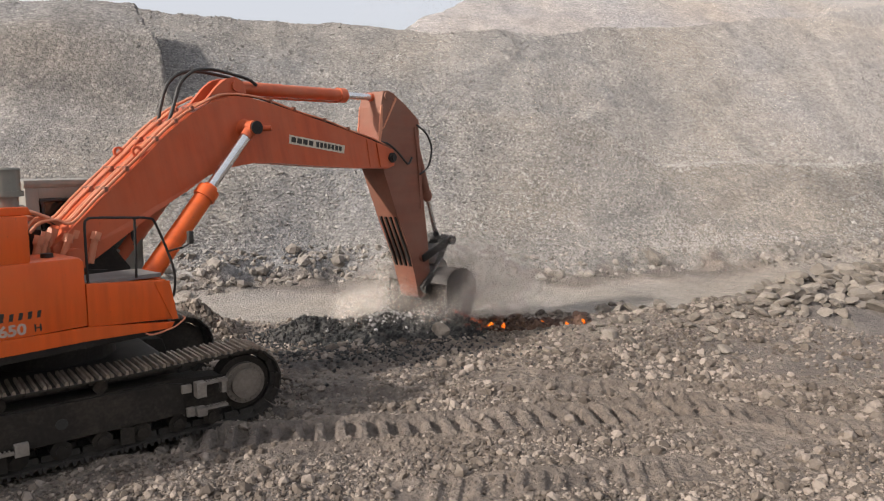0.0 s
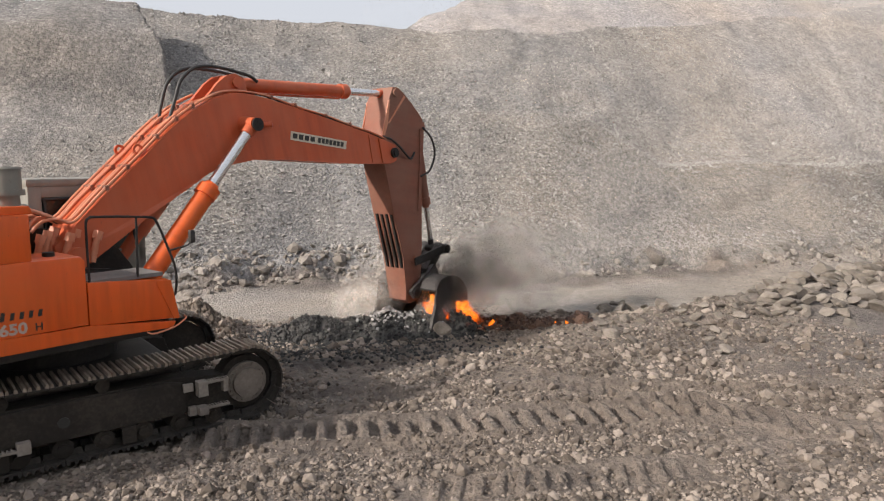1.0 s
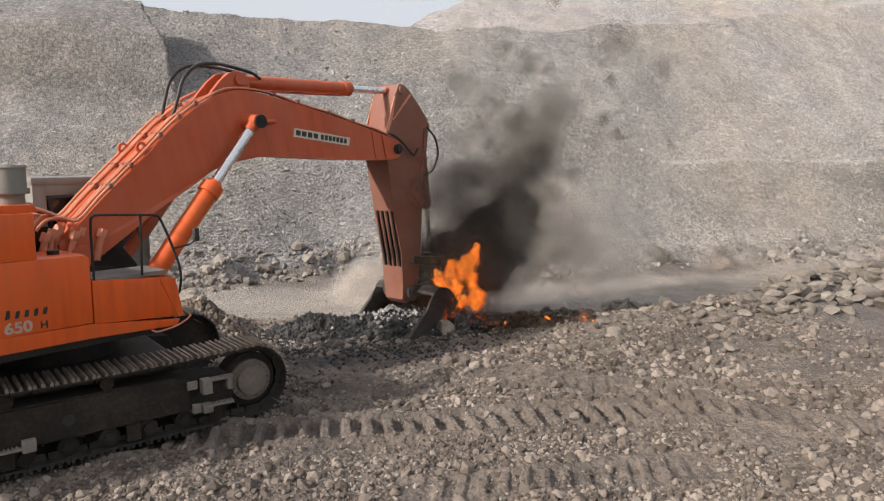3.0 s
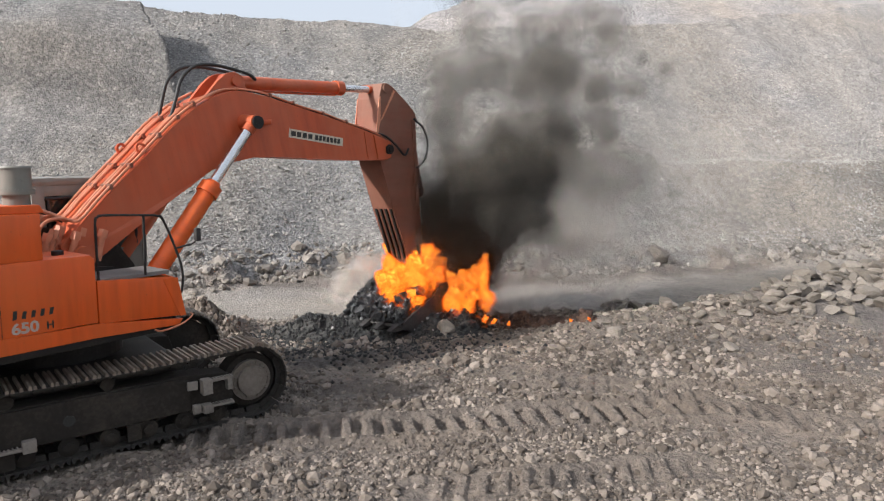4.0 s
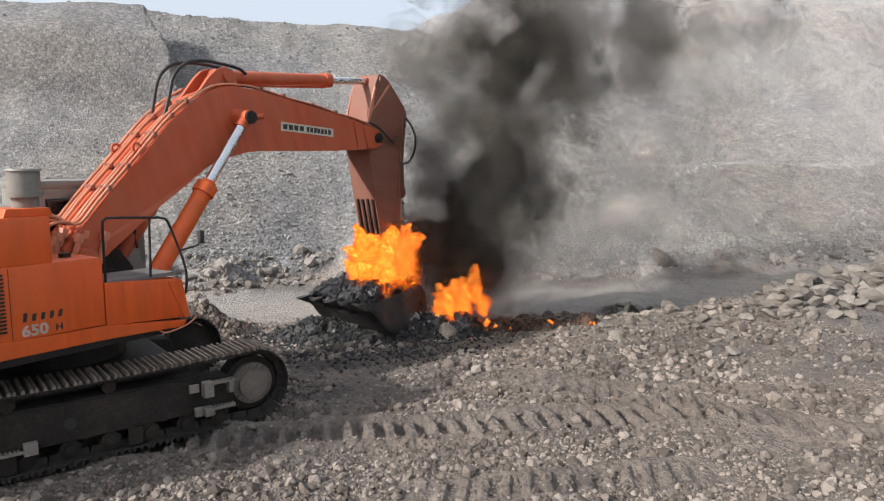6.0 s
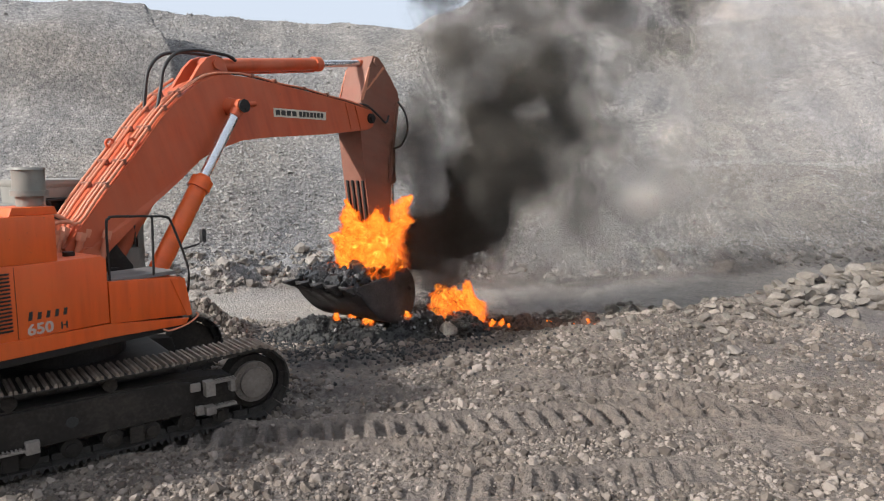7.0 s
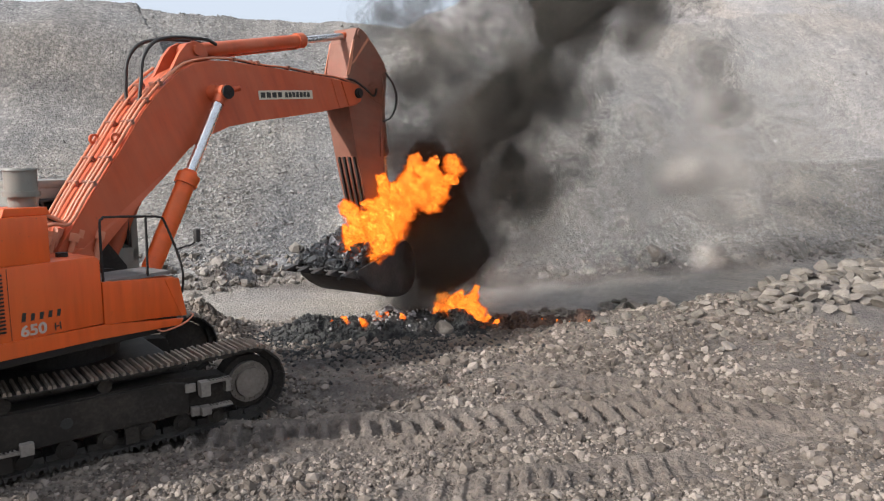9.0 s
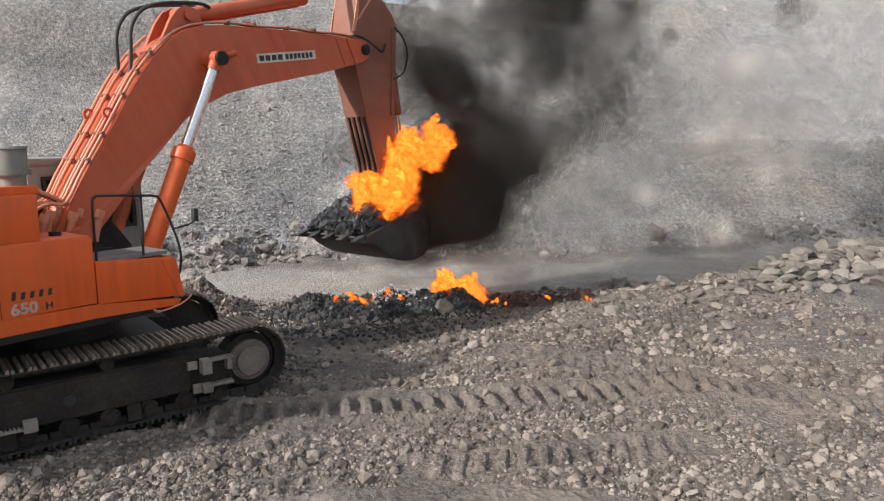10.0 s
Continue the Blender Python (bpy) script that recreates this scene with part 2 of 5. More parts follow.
def flame_material(name, strength, dense):
    """Burning gas: red-orange outer skins, yellow within, torn into threads and holes."""
    m, n, l, p = nodes_of(name)
    n.remove(p)
    out = n["Material Output"]
    cells, holes = noise_of(n, l, 5.5, 8.0, 0.72), noise_of(n, l, 3.4, 7.0, 0.70)
    cells.inputs["Distortion"].default_value, holes.inputs["Distortion"].default_value = 1.8, 1.2
    skin = n.new("ShaderNodeAttribute")
    skin.attribute_name = "skin"
    heat = n.new("ShaderNodeMath")
    heat.operation = "MULTIPLY_ADD"
    heat.inputs[1].default_value = 0.15
    l.new(skin.outputs["Fac"], heat.inputs[0])
    l.new(cells.outputs[0], heat.inputs[2])
    r = ramp_of(n, [(0.36, (0.36, 0.014, 0.001)), (0.50, (0.90, 0.095, 0.004)), (0.62, (1.0, 0.24, 0.012)), (0.80, (1.0, 0.60, 0.10))])
    e, t, mix = n.new("ShaderNodeEmission"), n.new("ShaderNodeBsdfTransparent"), n.new("ShaderNodeMixShader")
    e.inputs[1].default_value = strength
    l.new(heat.outputs[0], r.inputs[0])
    l.new(r.outputs[0], e.inputs[0])
    h = ramp_of(n, [(0.42, (0, 0, 0)), (0.60, (1, 1, 1))])
    l.new(holes.outputs[0], h.inputs[0])
    body = n.new("ShaderNodeMath")
    body.operation = "MULTIPLY_ADD"
    body.inputs[1].default_value, body.inputs[2].default_value = dense, 0.05
    l.new(skin.outputs["Fac"], body.inputs[0])
    both = n.new("ShaderNodeMath")
    both.operation = "MULTIPLY"
    l.new(h.outputs[0], both.inputs[0])
    l.new(body.outputs[0], both.inputs[1])
    l.new(both.outputs[0], mix.inputs[0])
    l.new(t.outputs[0], mix.inputs[1])
    l.new(e.outputs[0], mix.inputs[2])
    l.new(mix.outputs[0], out.inputs[0])
    return m


def smoke_material(name, tone, dense, lo, hi, scale):
    """Thin shells of smoke: sooty specks that scatter a little light, let through where the noise is low."""
    m, n, l, p = nodes_of(name)
    n.remove(p)
    out = n["Material Output"]
    t = noise_of(n, l, scale, 5.0, 0.55)
    g = n.new("ShaderNodeObjectInfo")
    add = n.new("ShaderNodeVectorMath")
    add.operation = "ADD"
    mul = n.new("ShaderNodeMath")
    mul.operation = "MULTIPLY"
    mul.inputs[1].default_value = 50.0
    l.new(g.outputs["Random"], mul.inputs[0])
    src = t.inputs["Vector"].links[0].from_socket
    l.new(src, add.inputs[0])
    l.new(mul.outputs[0], add.inputs[1])
    l.new(add.outputs[0], t.inputs["Vector"])
    r = ramp_of(n, [(lo, (0, 0, 0)), (hi, (1, 1, 1))])
    l.new(t.outputs[0], r.inputs[0])
    far = n.new("ShaderNodeVectorMath")
    far.operation = "LENGTH"
    l.new(src, far.inputs[0])
    thin = n.new("ShaderNodeMapRange")
    thin.inputs["From Min"].default_value, thin.inputs["From Max"].default_value = 0.25, 1.08
    thin.inputs["To Min"].default_value, thin.inputs["To Max"].default_value = dense, 0.0
    l.new(far.outputs["Value"], thin.inputs["Value"])
    both = n.new("ShaderNodeMath")
    both.operation = "MULTIPLY"
    l.new(r.outputs[0], both.inputs[0])
    l.new(thin.outputs[0], both.inputs[1])
    d, tr, tl = n.new("ShaderNodeBsdfDiffuse"), n.new("ShaderNodeBsdfTransparent"), n.new("ShaderNodeBsdfTranslucent")
    d.inputs[0].default_value = tl.inputs[0].default_value = (*tone, 1)
    half, mix = n.new("ShaderNodeMixShader"), n.new("ShaderNodeMixShader")
    half.inputs[0].default_value = 0.5
    l.new(d.outputs[0], half.inputs[1])
    l.new(tl.outputs[0], half.inputs[2])
    l.new(both.outputs[0], mix.inputs[0])
    l.new(tr.outputs[0], mix.inputs[1])
    l.new(half.outputs[0], mix.inputs[2])
    l.new(mix.outputs[0], out.inputs[0])
    return m


FLAME = flame_material("flame", 1.7, 0.50)
LOW_FLAME = flame_material("low_flame", 1.5, 0.5)
EMBER = flame_material("ember", 1.2, 0.3)
SMOKE = smoke_material("black_smoke", (0.135, 0.124, 0.108), 0.22, 0.26, 0.72, 1.7)
BROWN_SMOKE = smoke_material("brown_smoke", (0.19, 0.174, 0.150), 0.21, 0.26, 0.72, 1.7)
THIN_SMOKE = smoke_material("thin_grey_smoke", (0.76, 0.72, 0.67), 0.10, 0.20, 0.80, 1.1)
NEAR_DUST = smoke_material("stirred_dust", (0.84, 0.78, 0.71), 0.30, 0.28, 0.70, 1.4)
DUST_CLOUD = smoke_material("pale_dust_cloud", (0.84, 0.79, 0.73), 0.11, 0.25, 0.75, 0.9)


# ---------------------------------------------------------------- mesh helpers
def part(name, bm, material, parent=None, label="", smooth=False):
    me = bpy.data.meshes.new(name)
    bmesh.ops.recalc_face_normals(bm, faces=bm.faces)
    bm.to_mesh(me)
    bm.free()
    me.materials.append(material)
    if smooth:
        me.shade_smooth()
        me.set_sharp_from_angle(angle=radians(38))
    ob = new(name, me)
    if parent is not None:
        ob.parent = parent
    if label:
        tagged(ob, label)
    return ob


def box(bm, x0, x1, y0, y1, z0, z1, bevel=0.0):
    made = bmesh.ops.create_cube(bm, size=1.0)["verts"]
    for v in made:
        v.co = (x0 + (v.co.x + 0.5) * (x1 - x0), y0 + (v.co.y + 0.5) * (y1 - y0), z0 + (v.co.z + 0.5) * (z1 - z0))
    if bevel:
        edges = list({e for v in made for e in v.link_edges})
        bmesh.ops.bevel(bm, geom=edges, offset=bevel, segments=2, affect="EDGES", profile=0.6)
    return bm


def rod(bm, p, q, r, r2=None, seg=20):
    p, q = Vector(p), Vector(q)
    m = Matrix.Translation((p + q) / 2) @ (q - p).to_track_quat("Z", "Y").to_matrix().to_4x4()
    bmesh.ops.create_cone(bm, cap_ends=True, segments=seg, radius1=r, radius2=r if r2 is None else r2, depth=(q - p).length, matrix=m)
    return bm


def ring(bm, c, axis, r_out, r_in, depth, seg=24):
    """A flat ring (a washer or a lifting eye) round the axis 'y' or 'z'."""
    c, loops = Vector(c), []
    for r, h in ((r_out, -1), (r_out, 1), (r_in, 1), (r_in, -1)):
        loop = []
        for i in range(seg):
            a = 2 * math.pi * i / seg
            u, w, k = r * math.cos(a), r * math.sin(a), h * depth / 2
            loop.append(bm.verts.new(c + (Vector((u, k, w)) if axis == "y" else Vector((u, w, k)))))
        loops.append(loop)
    for a, b in zip(loops, loops[1:] + loops[:1]):
        for i in range(seg):
            bm.faces.new((a[i], a[(i + 1) % seg], b[(i + 1) % seg], b[i]))
    return bm


def prism(bm, outline, y0, y1, bevel=0.0, taper=None):
    """A plate or box section with the outline (x, z), from y0 to y1. taper: (x, factor) rows that narrow it along x."""
    def wide(x, y):
        return y if taper is None else y * float(np.interp(x, [a for a, _ in taper], [b for _, b in taper]))
    a = [bm.verts.new((x, wide(x, y0), z)) for x, z in outline]
    b = [bm.verts.new((x, wide(x, y1), z)) for x, z in outline]
    faces = [bm.faces.new(a), bm.faces.new(b[::-1])]
    k = len(outline)
    for i in range(k):
        faces.append(bm.faces.new((a[i], b[i], b[(i + 1) % k], a[(i + 1) % k])))
    if bevel:
        edges = [e for f in faces[:2] for e in f.edges]
        bmesh.ops.bevel(bm, geom=edges, offset=bevel, segments=2, affect="EDGES", profile=0.6)
    return bm


def spline(points, steps=6):
    """Catmull-Rom points through the given ones."""
    p = [Vector(a) for a in points]
    p = [p[0] * 2 - p[1]] + p + [p[-1] * 2 - p[-2]]
    out = []
    for i in range(1, len(p) - 2):
        for k in range(steps):
            t = k / steps
            out.append(0.5 * (2 * p[i] + (p[i + 1] - p[i - 1]) * t + (2 * p[i - 1] - 5 * p[i] + 4 * p[i + 1] - p[i + 2]) * t * t
                              + (3 * p[i] - p[i - 1] - 3 * p[i + 1] + p[i + 2]) * t ** 3))
    return out + [p[-2]]


def tube(bm, points, r, seg=8):
    pts, loops = [Vector(a) for a in points], []
    side = None
    for i, c in enumerate(pts):
        d = (pts[min(i + 1, len(pts) - 1)] - pts[max(i - 1, 0)]).normalized()
        side = (side - d * side.dot(d)) if side is not None else d.orthogonal()
        side.normalize()
        up = d.cross(side)
        loops.append([bm.verts.new(c + r * (math.cos(2 * math.pi * k / seg) * side + math.sin(2 * math.pi * k / seg) * up)) for k in range(seg)])
    for a, b in zip(loops, loops[1:]):
        for k in range(seg):
            bm.faces.new((a[k], a[(k + 1) % seg], b[(k + 1) % seg], b[k]))
    bm.faces.new(loops[0][::-1])
    bm.faces.new(loops[-1])
    return bm


def lettering(name, text, size, m, material, parent, stretch=1.0, bold=0.0):
    cu = bpy.data.curves.new(name, "FONT")
    cu.body, cu.size, cu.extrude, cu.offset = text, size, 0.002, bold
    tmp = bpy.data.objects.new(name, cu)
    me = bpy.data.meshes.new_from_object(tmp)
    bpy.data.objects.remove(tmp)
    me.transform(m @ Matrix.Diagonal((stretch, 1, 1, 1)))
    me.materials.clear()
    me.materials.append(material)
    ob = new(name, me)
    ob.parent = parent
    return ob


def mesh_from(name, verts, faces, material, smooth=False):
    """A mesh object from arrays: verts (n, 3), faces (m, 3 or 4)."""
    me = bpy.data.meshes.new(name)
    k = faces.shape[1]
    me.vertices.add(len(verts))
    me.vertices.foreach_set("co", np.asarray(verts, np.float32).ravel())
    me.loops.add(faces.size)
    me.loops.foreach_set("vertex_index", faces.astype(np.int32).ravel())
    me.polygons.add(len(faces))
    me.polygons.foreach_set("loop_start", np.arange(0, faces.size, k, dtype=np.int32))
    me.polygons.foreach_set("use_smooth", np.full(len(faces), smooth))
    me.update(calc_edges=True)
    me.materials.append(material)
    return new(name, me)


# ---------------------------------------------------------------- terrain
def hash2(i, j, seed):
    h = (i * 374761393 + j * 668265263 + seed * 974711) & 0x7FFFFFFF
    h = ((h ^ (h >> 13)) * 1274126177) & 0x7FFFFFFF
    return ((h ^ (h >> 16)) & 0xFFFF) / 65535.0


def value_noise(x, y, seed=0):
    i, j = np.floor(x).astype(np.int64), np.floor(y).astype(np.int64)
    u, v = x - i, y - j
    u, v = u * u * (3 - 2 * u), v * v * (3 - 2 * v)
    a, b = hash2(i, j, seed), hash2(i + 1, j, seed)
    c, e = hash2(i, j + 1, seed), hash2(i + 1, j + 1, seed)
    return (a + (b - a) * u) * (1 - v) + (c + (e - c) * u) * v - 0.5


def fbm(x, y, size, octaves=4, seed=0, gain=0.5):
    total, amp = 0.0, 1.0
    for k in range(octaves):
        total = total + amp * value_noise(x / size + 17.3 * k, y / size - 9.1 * k, seed + k)
        size, amp = size / 2, amp * gain
    return total


TALUS = 0.73


def smooth01(x):
    x = np.clip(x, 0, 1)
    return x * x * (3 - 2 * x)


def wall_numbers(s):
    """Along the pit wall (s: bearing as x over y): the toe's y, the lower bench's height and width, the crest's rise as seen from the floor."""
    toe = np.interp(s, [-0.9, -0.62, -0.38, -0.16, 0.05, 0.18, 0.40, 0.66, 0.9], [18.5, 19.0, 20.6, 23.0, 23.0, 23.4, 25.5, 28.0, 30.0])
    low = np.interp(s, [0.02, 0.10, 0.16, 0.205, 0.32, 0.9], [6.6, 6.3, 6.2, 6.2, 4.0, 3.9])
    wide = np.interp(s, [0.0, 0.10, 0.40, 0.9], [0.0, 0.3, 1.9, 3.0])
    rise = np.interp(s, [-0.66, -0.53, -0.366, -0.18, -0.053, 0.10, 0.174, 0.335, 0.496, 0.63],
                     [0.222, 0.226, 0.215, 0.2025, 0.1955, 0.192, 0.191, 0.199, 0.2126, 0.228])
    return toe, low, wide, rise


def wall_height(x, y):
    s = x / np.maximum(y, 1.0)
    wob = 0.9 * fbm(x, y * 0.3, 5.0, 3, 3)
    toe, low, wide, rise = wall_numbers(s)
    up = y - toe
    edge = np.interp(up, [7.0, 10.0, 11.3, 15.3], [-0.37, -0.395, -0.41, -0.45])
    spur = smooth01((edge - s + 0.016 * fbm(x, y, 1.5, 3, 15)) / 0.016) * smooth01((up - 8.3) / 2.0) * (1 - smooth01((up - 12.3) / 2.4))
    d = y - toe - wob + 3.2 * spur
    face1 = np.minimum(d * TALUS, low + 0.06 * (d - low / TALUS))
    face2 = low + (d - low / TALUS - wide) * TALUS
    z = np.where(s > 0.0, np.maximum(face1, face2), d * TALUS)
    start = toe + wide * (s > 0)
    crest = (EYE[2] + rise * start) / (1 - rise / TALUS) + 0.35 * fbm(x, y * 0.2, 3.0, 3, 5)
    over = crest / TALUS + toe + wide
    top = crest - 0.01 * (y - over)
    gap = over + 7.0
    far_rise = np.interp(s, [-0.10, -0.053, -0.035, 0.013, 0.037, 0.2, 0.66], [0.10, 0.1955, 0.2064, 0.228, 0.238, 0.29, 0.34])
    foot_line = gap - crest / 0.62
    cap = (EYE[2] + far_rise * foot_line) / (1 - far_rise / 0.62)
    hill = (y - foot_line) * 0.62 + 0.9 * fbm(x, y, 7.0, 4, 8)
    hill = np.where(y > gap, np.minimum(hill, cap + 0.5 * fbm(x, y * 0.2, 3.0, 3, 9)), -50)
    z = np.where(z > top, np.maximum(top, hill), z)
    return z, d


def ground_height(x, y):
    x, y = np.asarray(x, float), np.asarray(y, float)
    r = np.hypot(x, y)
    z, d = wall_height(x, np.maximum(y, 1.0))
    slope = smooth01(d / 1.5)
    lumps = 0.16 * fbm(x, y, 2.6, 4, 11) * slope + 0.26 * fbm(x + 0.2 * y, y * 0.22, 2.2, 4, 13) * slope * np.clip(d / 6, 0, 1)
    floor = 0.10 * fbm(x, y, 3.0, 3, 21) + 0.075 * fbm(x, y, 0.55, 3, 22) + 0.022 * fbm(x, y, 0.16, 2, 23)
    road = smooth01((y - road_line(x) + 2.0) / 0.8) * (1 - smooth01((y - road_line(x) - 2.2) / 0.8))
    floor = floor * (1 - 0.8 * road) - 0.10 * road
    base = np.where(d > 0, z + lumps, 0.0)
    toe_bank = 0.55 * np.exp(-((d - 0.2) / 0.9) ** 2) * (0.5 + fbm(x, y, 1.2, 3, 31))
    out = np.maximum(base, 0) + floor * (1 - slope) + toe_bank
    ahead = smooth01((y - 4) / 3)
    out = out * ahead + (1 - ahead) * floor
    for a, b, w, depth, pitch, lean in RUTS:
        out = out + rut(x, y, a, b, w, depth, pitch, lean)
    out = out + berm(x, y)
    # the pit goes on behind and beside the camera
    far = smooth01((r - 45) / 30) * (1 - smooth01((y - 2) / 14))
    return out + far * 16.0


def road_line(x):
    return np.interp(x, [-30, -8, -2, 4, 9, 16, 30], [17.0, 18.2, 19.0, 19.6, 21.2, 25.4, 34.0])


RUTS = [  # from, to, width, depth, bar pitch, bar lean
    ((-5.6, 9.0), (4.6, 10.6), 0.72, 0.125, 0.32, 0.05),
    ((-0.6, 7.7), (3.6, 8.6), 0.62, 0.035, 0.27, -0.35),
    ((-3.0, 12.2), (1.2, 15.0), 0.60, 0.055, 0.28, 0.0),
    ((-4.6, 10.9), (6.5, 11.6), 0.60, 0.09, 0.0, 0.0),
    ((1.0, 12.5), (7.5, 9.0), 0.55, 0.06, 0.29, 0.3),
]


def rut(x, y, a, b, w, depth, pitch, lean):
    ux, uy = b[0] - a[0], b[1] - a[1]
    n = math.hypot(ux, uy)
    ux, uy = ux / n, uy / n
    along, across = (x - a[0]) * ux + (y - a[1]) * uy, -(x - a[0]) * uy + (y - a[1]) * ux
    across = across + 0.25 * value_noise(along / 2.5, along * 0 + 3.0, 41)
    inside = smooth01((w / 2 - np.abs(across)) / 0.10) * smooth01(along / 0.8) * smooth01((n - along) / 0.8)
    patchy = np.clip(0.75 + 1.2 * fbm(x, y, 1.3, 2, 43), 0, 1)
    z = -0.6 * depth * inside + 0.8 * depth * np.exp(-((np.abs(across) - w / 2 - 0.10) / 0.10) ** 2) * smooth01(along / 0.8) * smooth01((n - along) / 0.8)
    if pitch:
        bar = 0.5 + 0.5 * np.cos(2 * np.pi * (along + lean * across) / pitch)
        z = z + depth * 1.5 * inside * patchy * smooth01((bar - 0.35) / 0.4)
    return z


def berm(x, y):
    """The low windrow of broken rock between the floor and the haul road."""
    line = np.interp(x, [2.5, 4.5, 8.0, 11.0, 16.0, 24.0], [15.9, 16.4, 17.6, 19.2, 21.6, 27.0])
    high = np.interp(x, [1.5, 4.0, 8.0, 12.0, 30.0], [0.0, 0.28, 0.62, 1.0, 1.1])
    off = y - line
    prof = np.where(off > 0, np.exp(-(off / 0.8) ** 2), np.exp(-(off / 1.9) ** 2))
    return high * prof * (0.85 + 0.5 * fbm(x, y, 1.4, 3, 51)) + 0.42 * np.exp(-(((x + 6.1) / 0.8) ** 2 + ((y - 16.2) / 0.8) ** 2))


def ground_masks(x, y):
    """Which rock lies where: talus instead of floor, pale dust on the haul road, grey fines of the lower bench, buff
    rock high up. Also where haze and shade are painted in.
    """
    z, d = wall_height(x, np.maximum(y, 1.0))
    s = x / np.maximum(y, 1.0)
    toe, low, wide, rise = wall_numbers(s)
    talus = smooth01((d + 0.3 + 0.8 * fbm(x, y, 0.8, 3, 101)) / 0.9)
    off = y - road_line(x) + 0.5 * fbm(x, y, 1.5, 3, 103)
    road = smooth01((off + 2.1) / 0.9) * (1 - smooth01((off - 2.2) / 0.8)) * (1 - talus)
    bench = smooth01((s + 0.02) / 0.10) * (1 - smooth01((z - low + 0.2) / 0.5)) * talus
    buff = smooth01((s - 0.10) / 0.25) * smooth01((z - low) / 1.5) * talus * np.clip(0.6 + 1.2 * fbm(x, y * 0.3, 5.0, 3, 105), 0, 1)
    layers = 0.6 * smooth01((-0.24 - s) / 0.2) * smooth01((z - 3.5) / 3.0) * talus * smooth01(0.38 + 1.9 * fbm(x * 0.35, y, 1.8, 4, 109))
    # the hill beyond the crest, which takes the painted haze
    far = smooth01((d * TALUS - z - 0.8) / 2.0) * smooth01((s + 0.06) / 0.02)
    # coal dust on the floor, with the shade there painted into the same patch
    stain = np.exp(-((x + 2.5) / 1.9) ** 2 - ((y - 14.2) / 1.5) ** 2) * (1.5 + 1.8 * fbm(x, y, 1.1, 3, 107))
    soot_shade = 0.55 * smooth01((stain - 0.35) / 0.6)
    return ("talus", talus), ("road", road), ("bench", bench), ("buff", buff), ("layers", layers), ("far", far), ("soot_shade", soot_shade)


def build_ground():
    az = np.concatenate([np.linspace(-180, -44, 35), np.linspace(-42, 42, 640), np.linspace(44, 180, 35)[:-1]])
    az = np.radians(az)
    r = np.concatenate([np.array([0.001, 2.0, 4.0, 5.5, 6.5]), np.geomspace(7.2, 17.5, 300), np.linspace(17.6, 52, 330), np.geomspace(53, 130, 50), np.geomspace(150, 2500, 10)])
    A, R = np.meshgrid(az, r)
    X, Y = R * np.sin(A) + 0.31, R * np.cos(A) - 0.23
    Z = ground_height(X, Y)
    v = np.stack([X, Y, Z], -1).reshape(-1, 3)
    nr, na = R.shape
    i, j = np.meshgrid(np.arange(nr - 1), np.arange(na), indexing="ij")
    k = (j + 1) % na
    f = np.stack([i * na + j, i * na + k, (i + 1) * na + k, (i + 1) * na + j], -1).reshape(-1, 4)
    ob = mesh_from("ground", v, f, GROUND, True)
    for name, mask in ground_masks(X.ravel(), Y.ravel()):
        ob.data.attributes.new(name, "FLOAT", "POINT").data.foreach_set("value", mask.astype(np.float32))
    return tagged(ob, "grey-brown pit floor of crushed rock rising into talus slopes", "ground", kind="structure")


# ---------------------------------------------------------------- stones
def stone_shapes(count, rng, flat=0.65):
    """Broken stones: an icosahedron cut about."""
    g = (1 + 5 ** 0.5) / 2
    base = np.array([(-1, g, 0), (1, g, 0), (-1, -g, 0), (1, -g, 0), (0, -1, g), (0, 1, g), (0, -1, -g), (0, 1, -g), (g, 0, -1), (g, 0, 1), (-g, 0, -1), (-g, 0, 1)]) / 1.9
    tri = np.array([(0, 11, 5), (0, 5, 1), (0, 1, 7), (0, 7, 10), (0, 10, 11), (1, 5, 9), (5, 11, 4), (11, 10, 2), (10, 7, 6), (7, 1, 8),
                    (3, 9, 4), (3, 4, 2), (3, 2, 6), (3, 6, 8), (3, 8, 9), (4, 9, 5), (2, 4, 11), (6, 2, 10), (8, 6, 7), (9, 8, 1)])
    out = []
    for _ in range(count):
        v = base * (1 + rng.uniform(-0.32, 0.32, (12, 1))) + rng.uniform(-0.14, 0.14, (12, 3))
        v = v * np.array([rng.uniform(0.8, 1.25), rng.uniform(0.6, 1.0), rng.uniform(flat * 0.6, flat * 1.2)])
        out.append(np.clip(v, -0.62, 0.62))
    return out, tri


def chip_shapes(count, rng, flat):
    """Small chips for far scree: an octahedron cut about."""
    base = np.array([(1, 0, 0), (0, 1, 0), (-1, 0, 0), (0, -1, 0), (0, 0, 1), (0, 0, -1)]) * 0.62
    tri = np.array([(0, 1, 4), (1, 2, 4), (2, 3, 4), (3, 0, 4), (1, 0, 5), (2, 1, 5), (3, 2, 5), (0, 3, 5)])
    out = []
    for _ in range(count):
        v = base * (1 + rng.uniform(-0.3, 0.3, (6, 1))) + rng.uniform(-0.2, 0.2, (6, 3))
        out.append(v * np.array([1.1, 0.8, flat * rng.uniform(0.8, 1.3)]))
    return out, tri


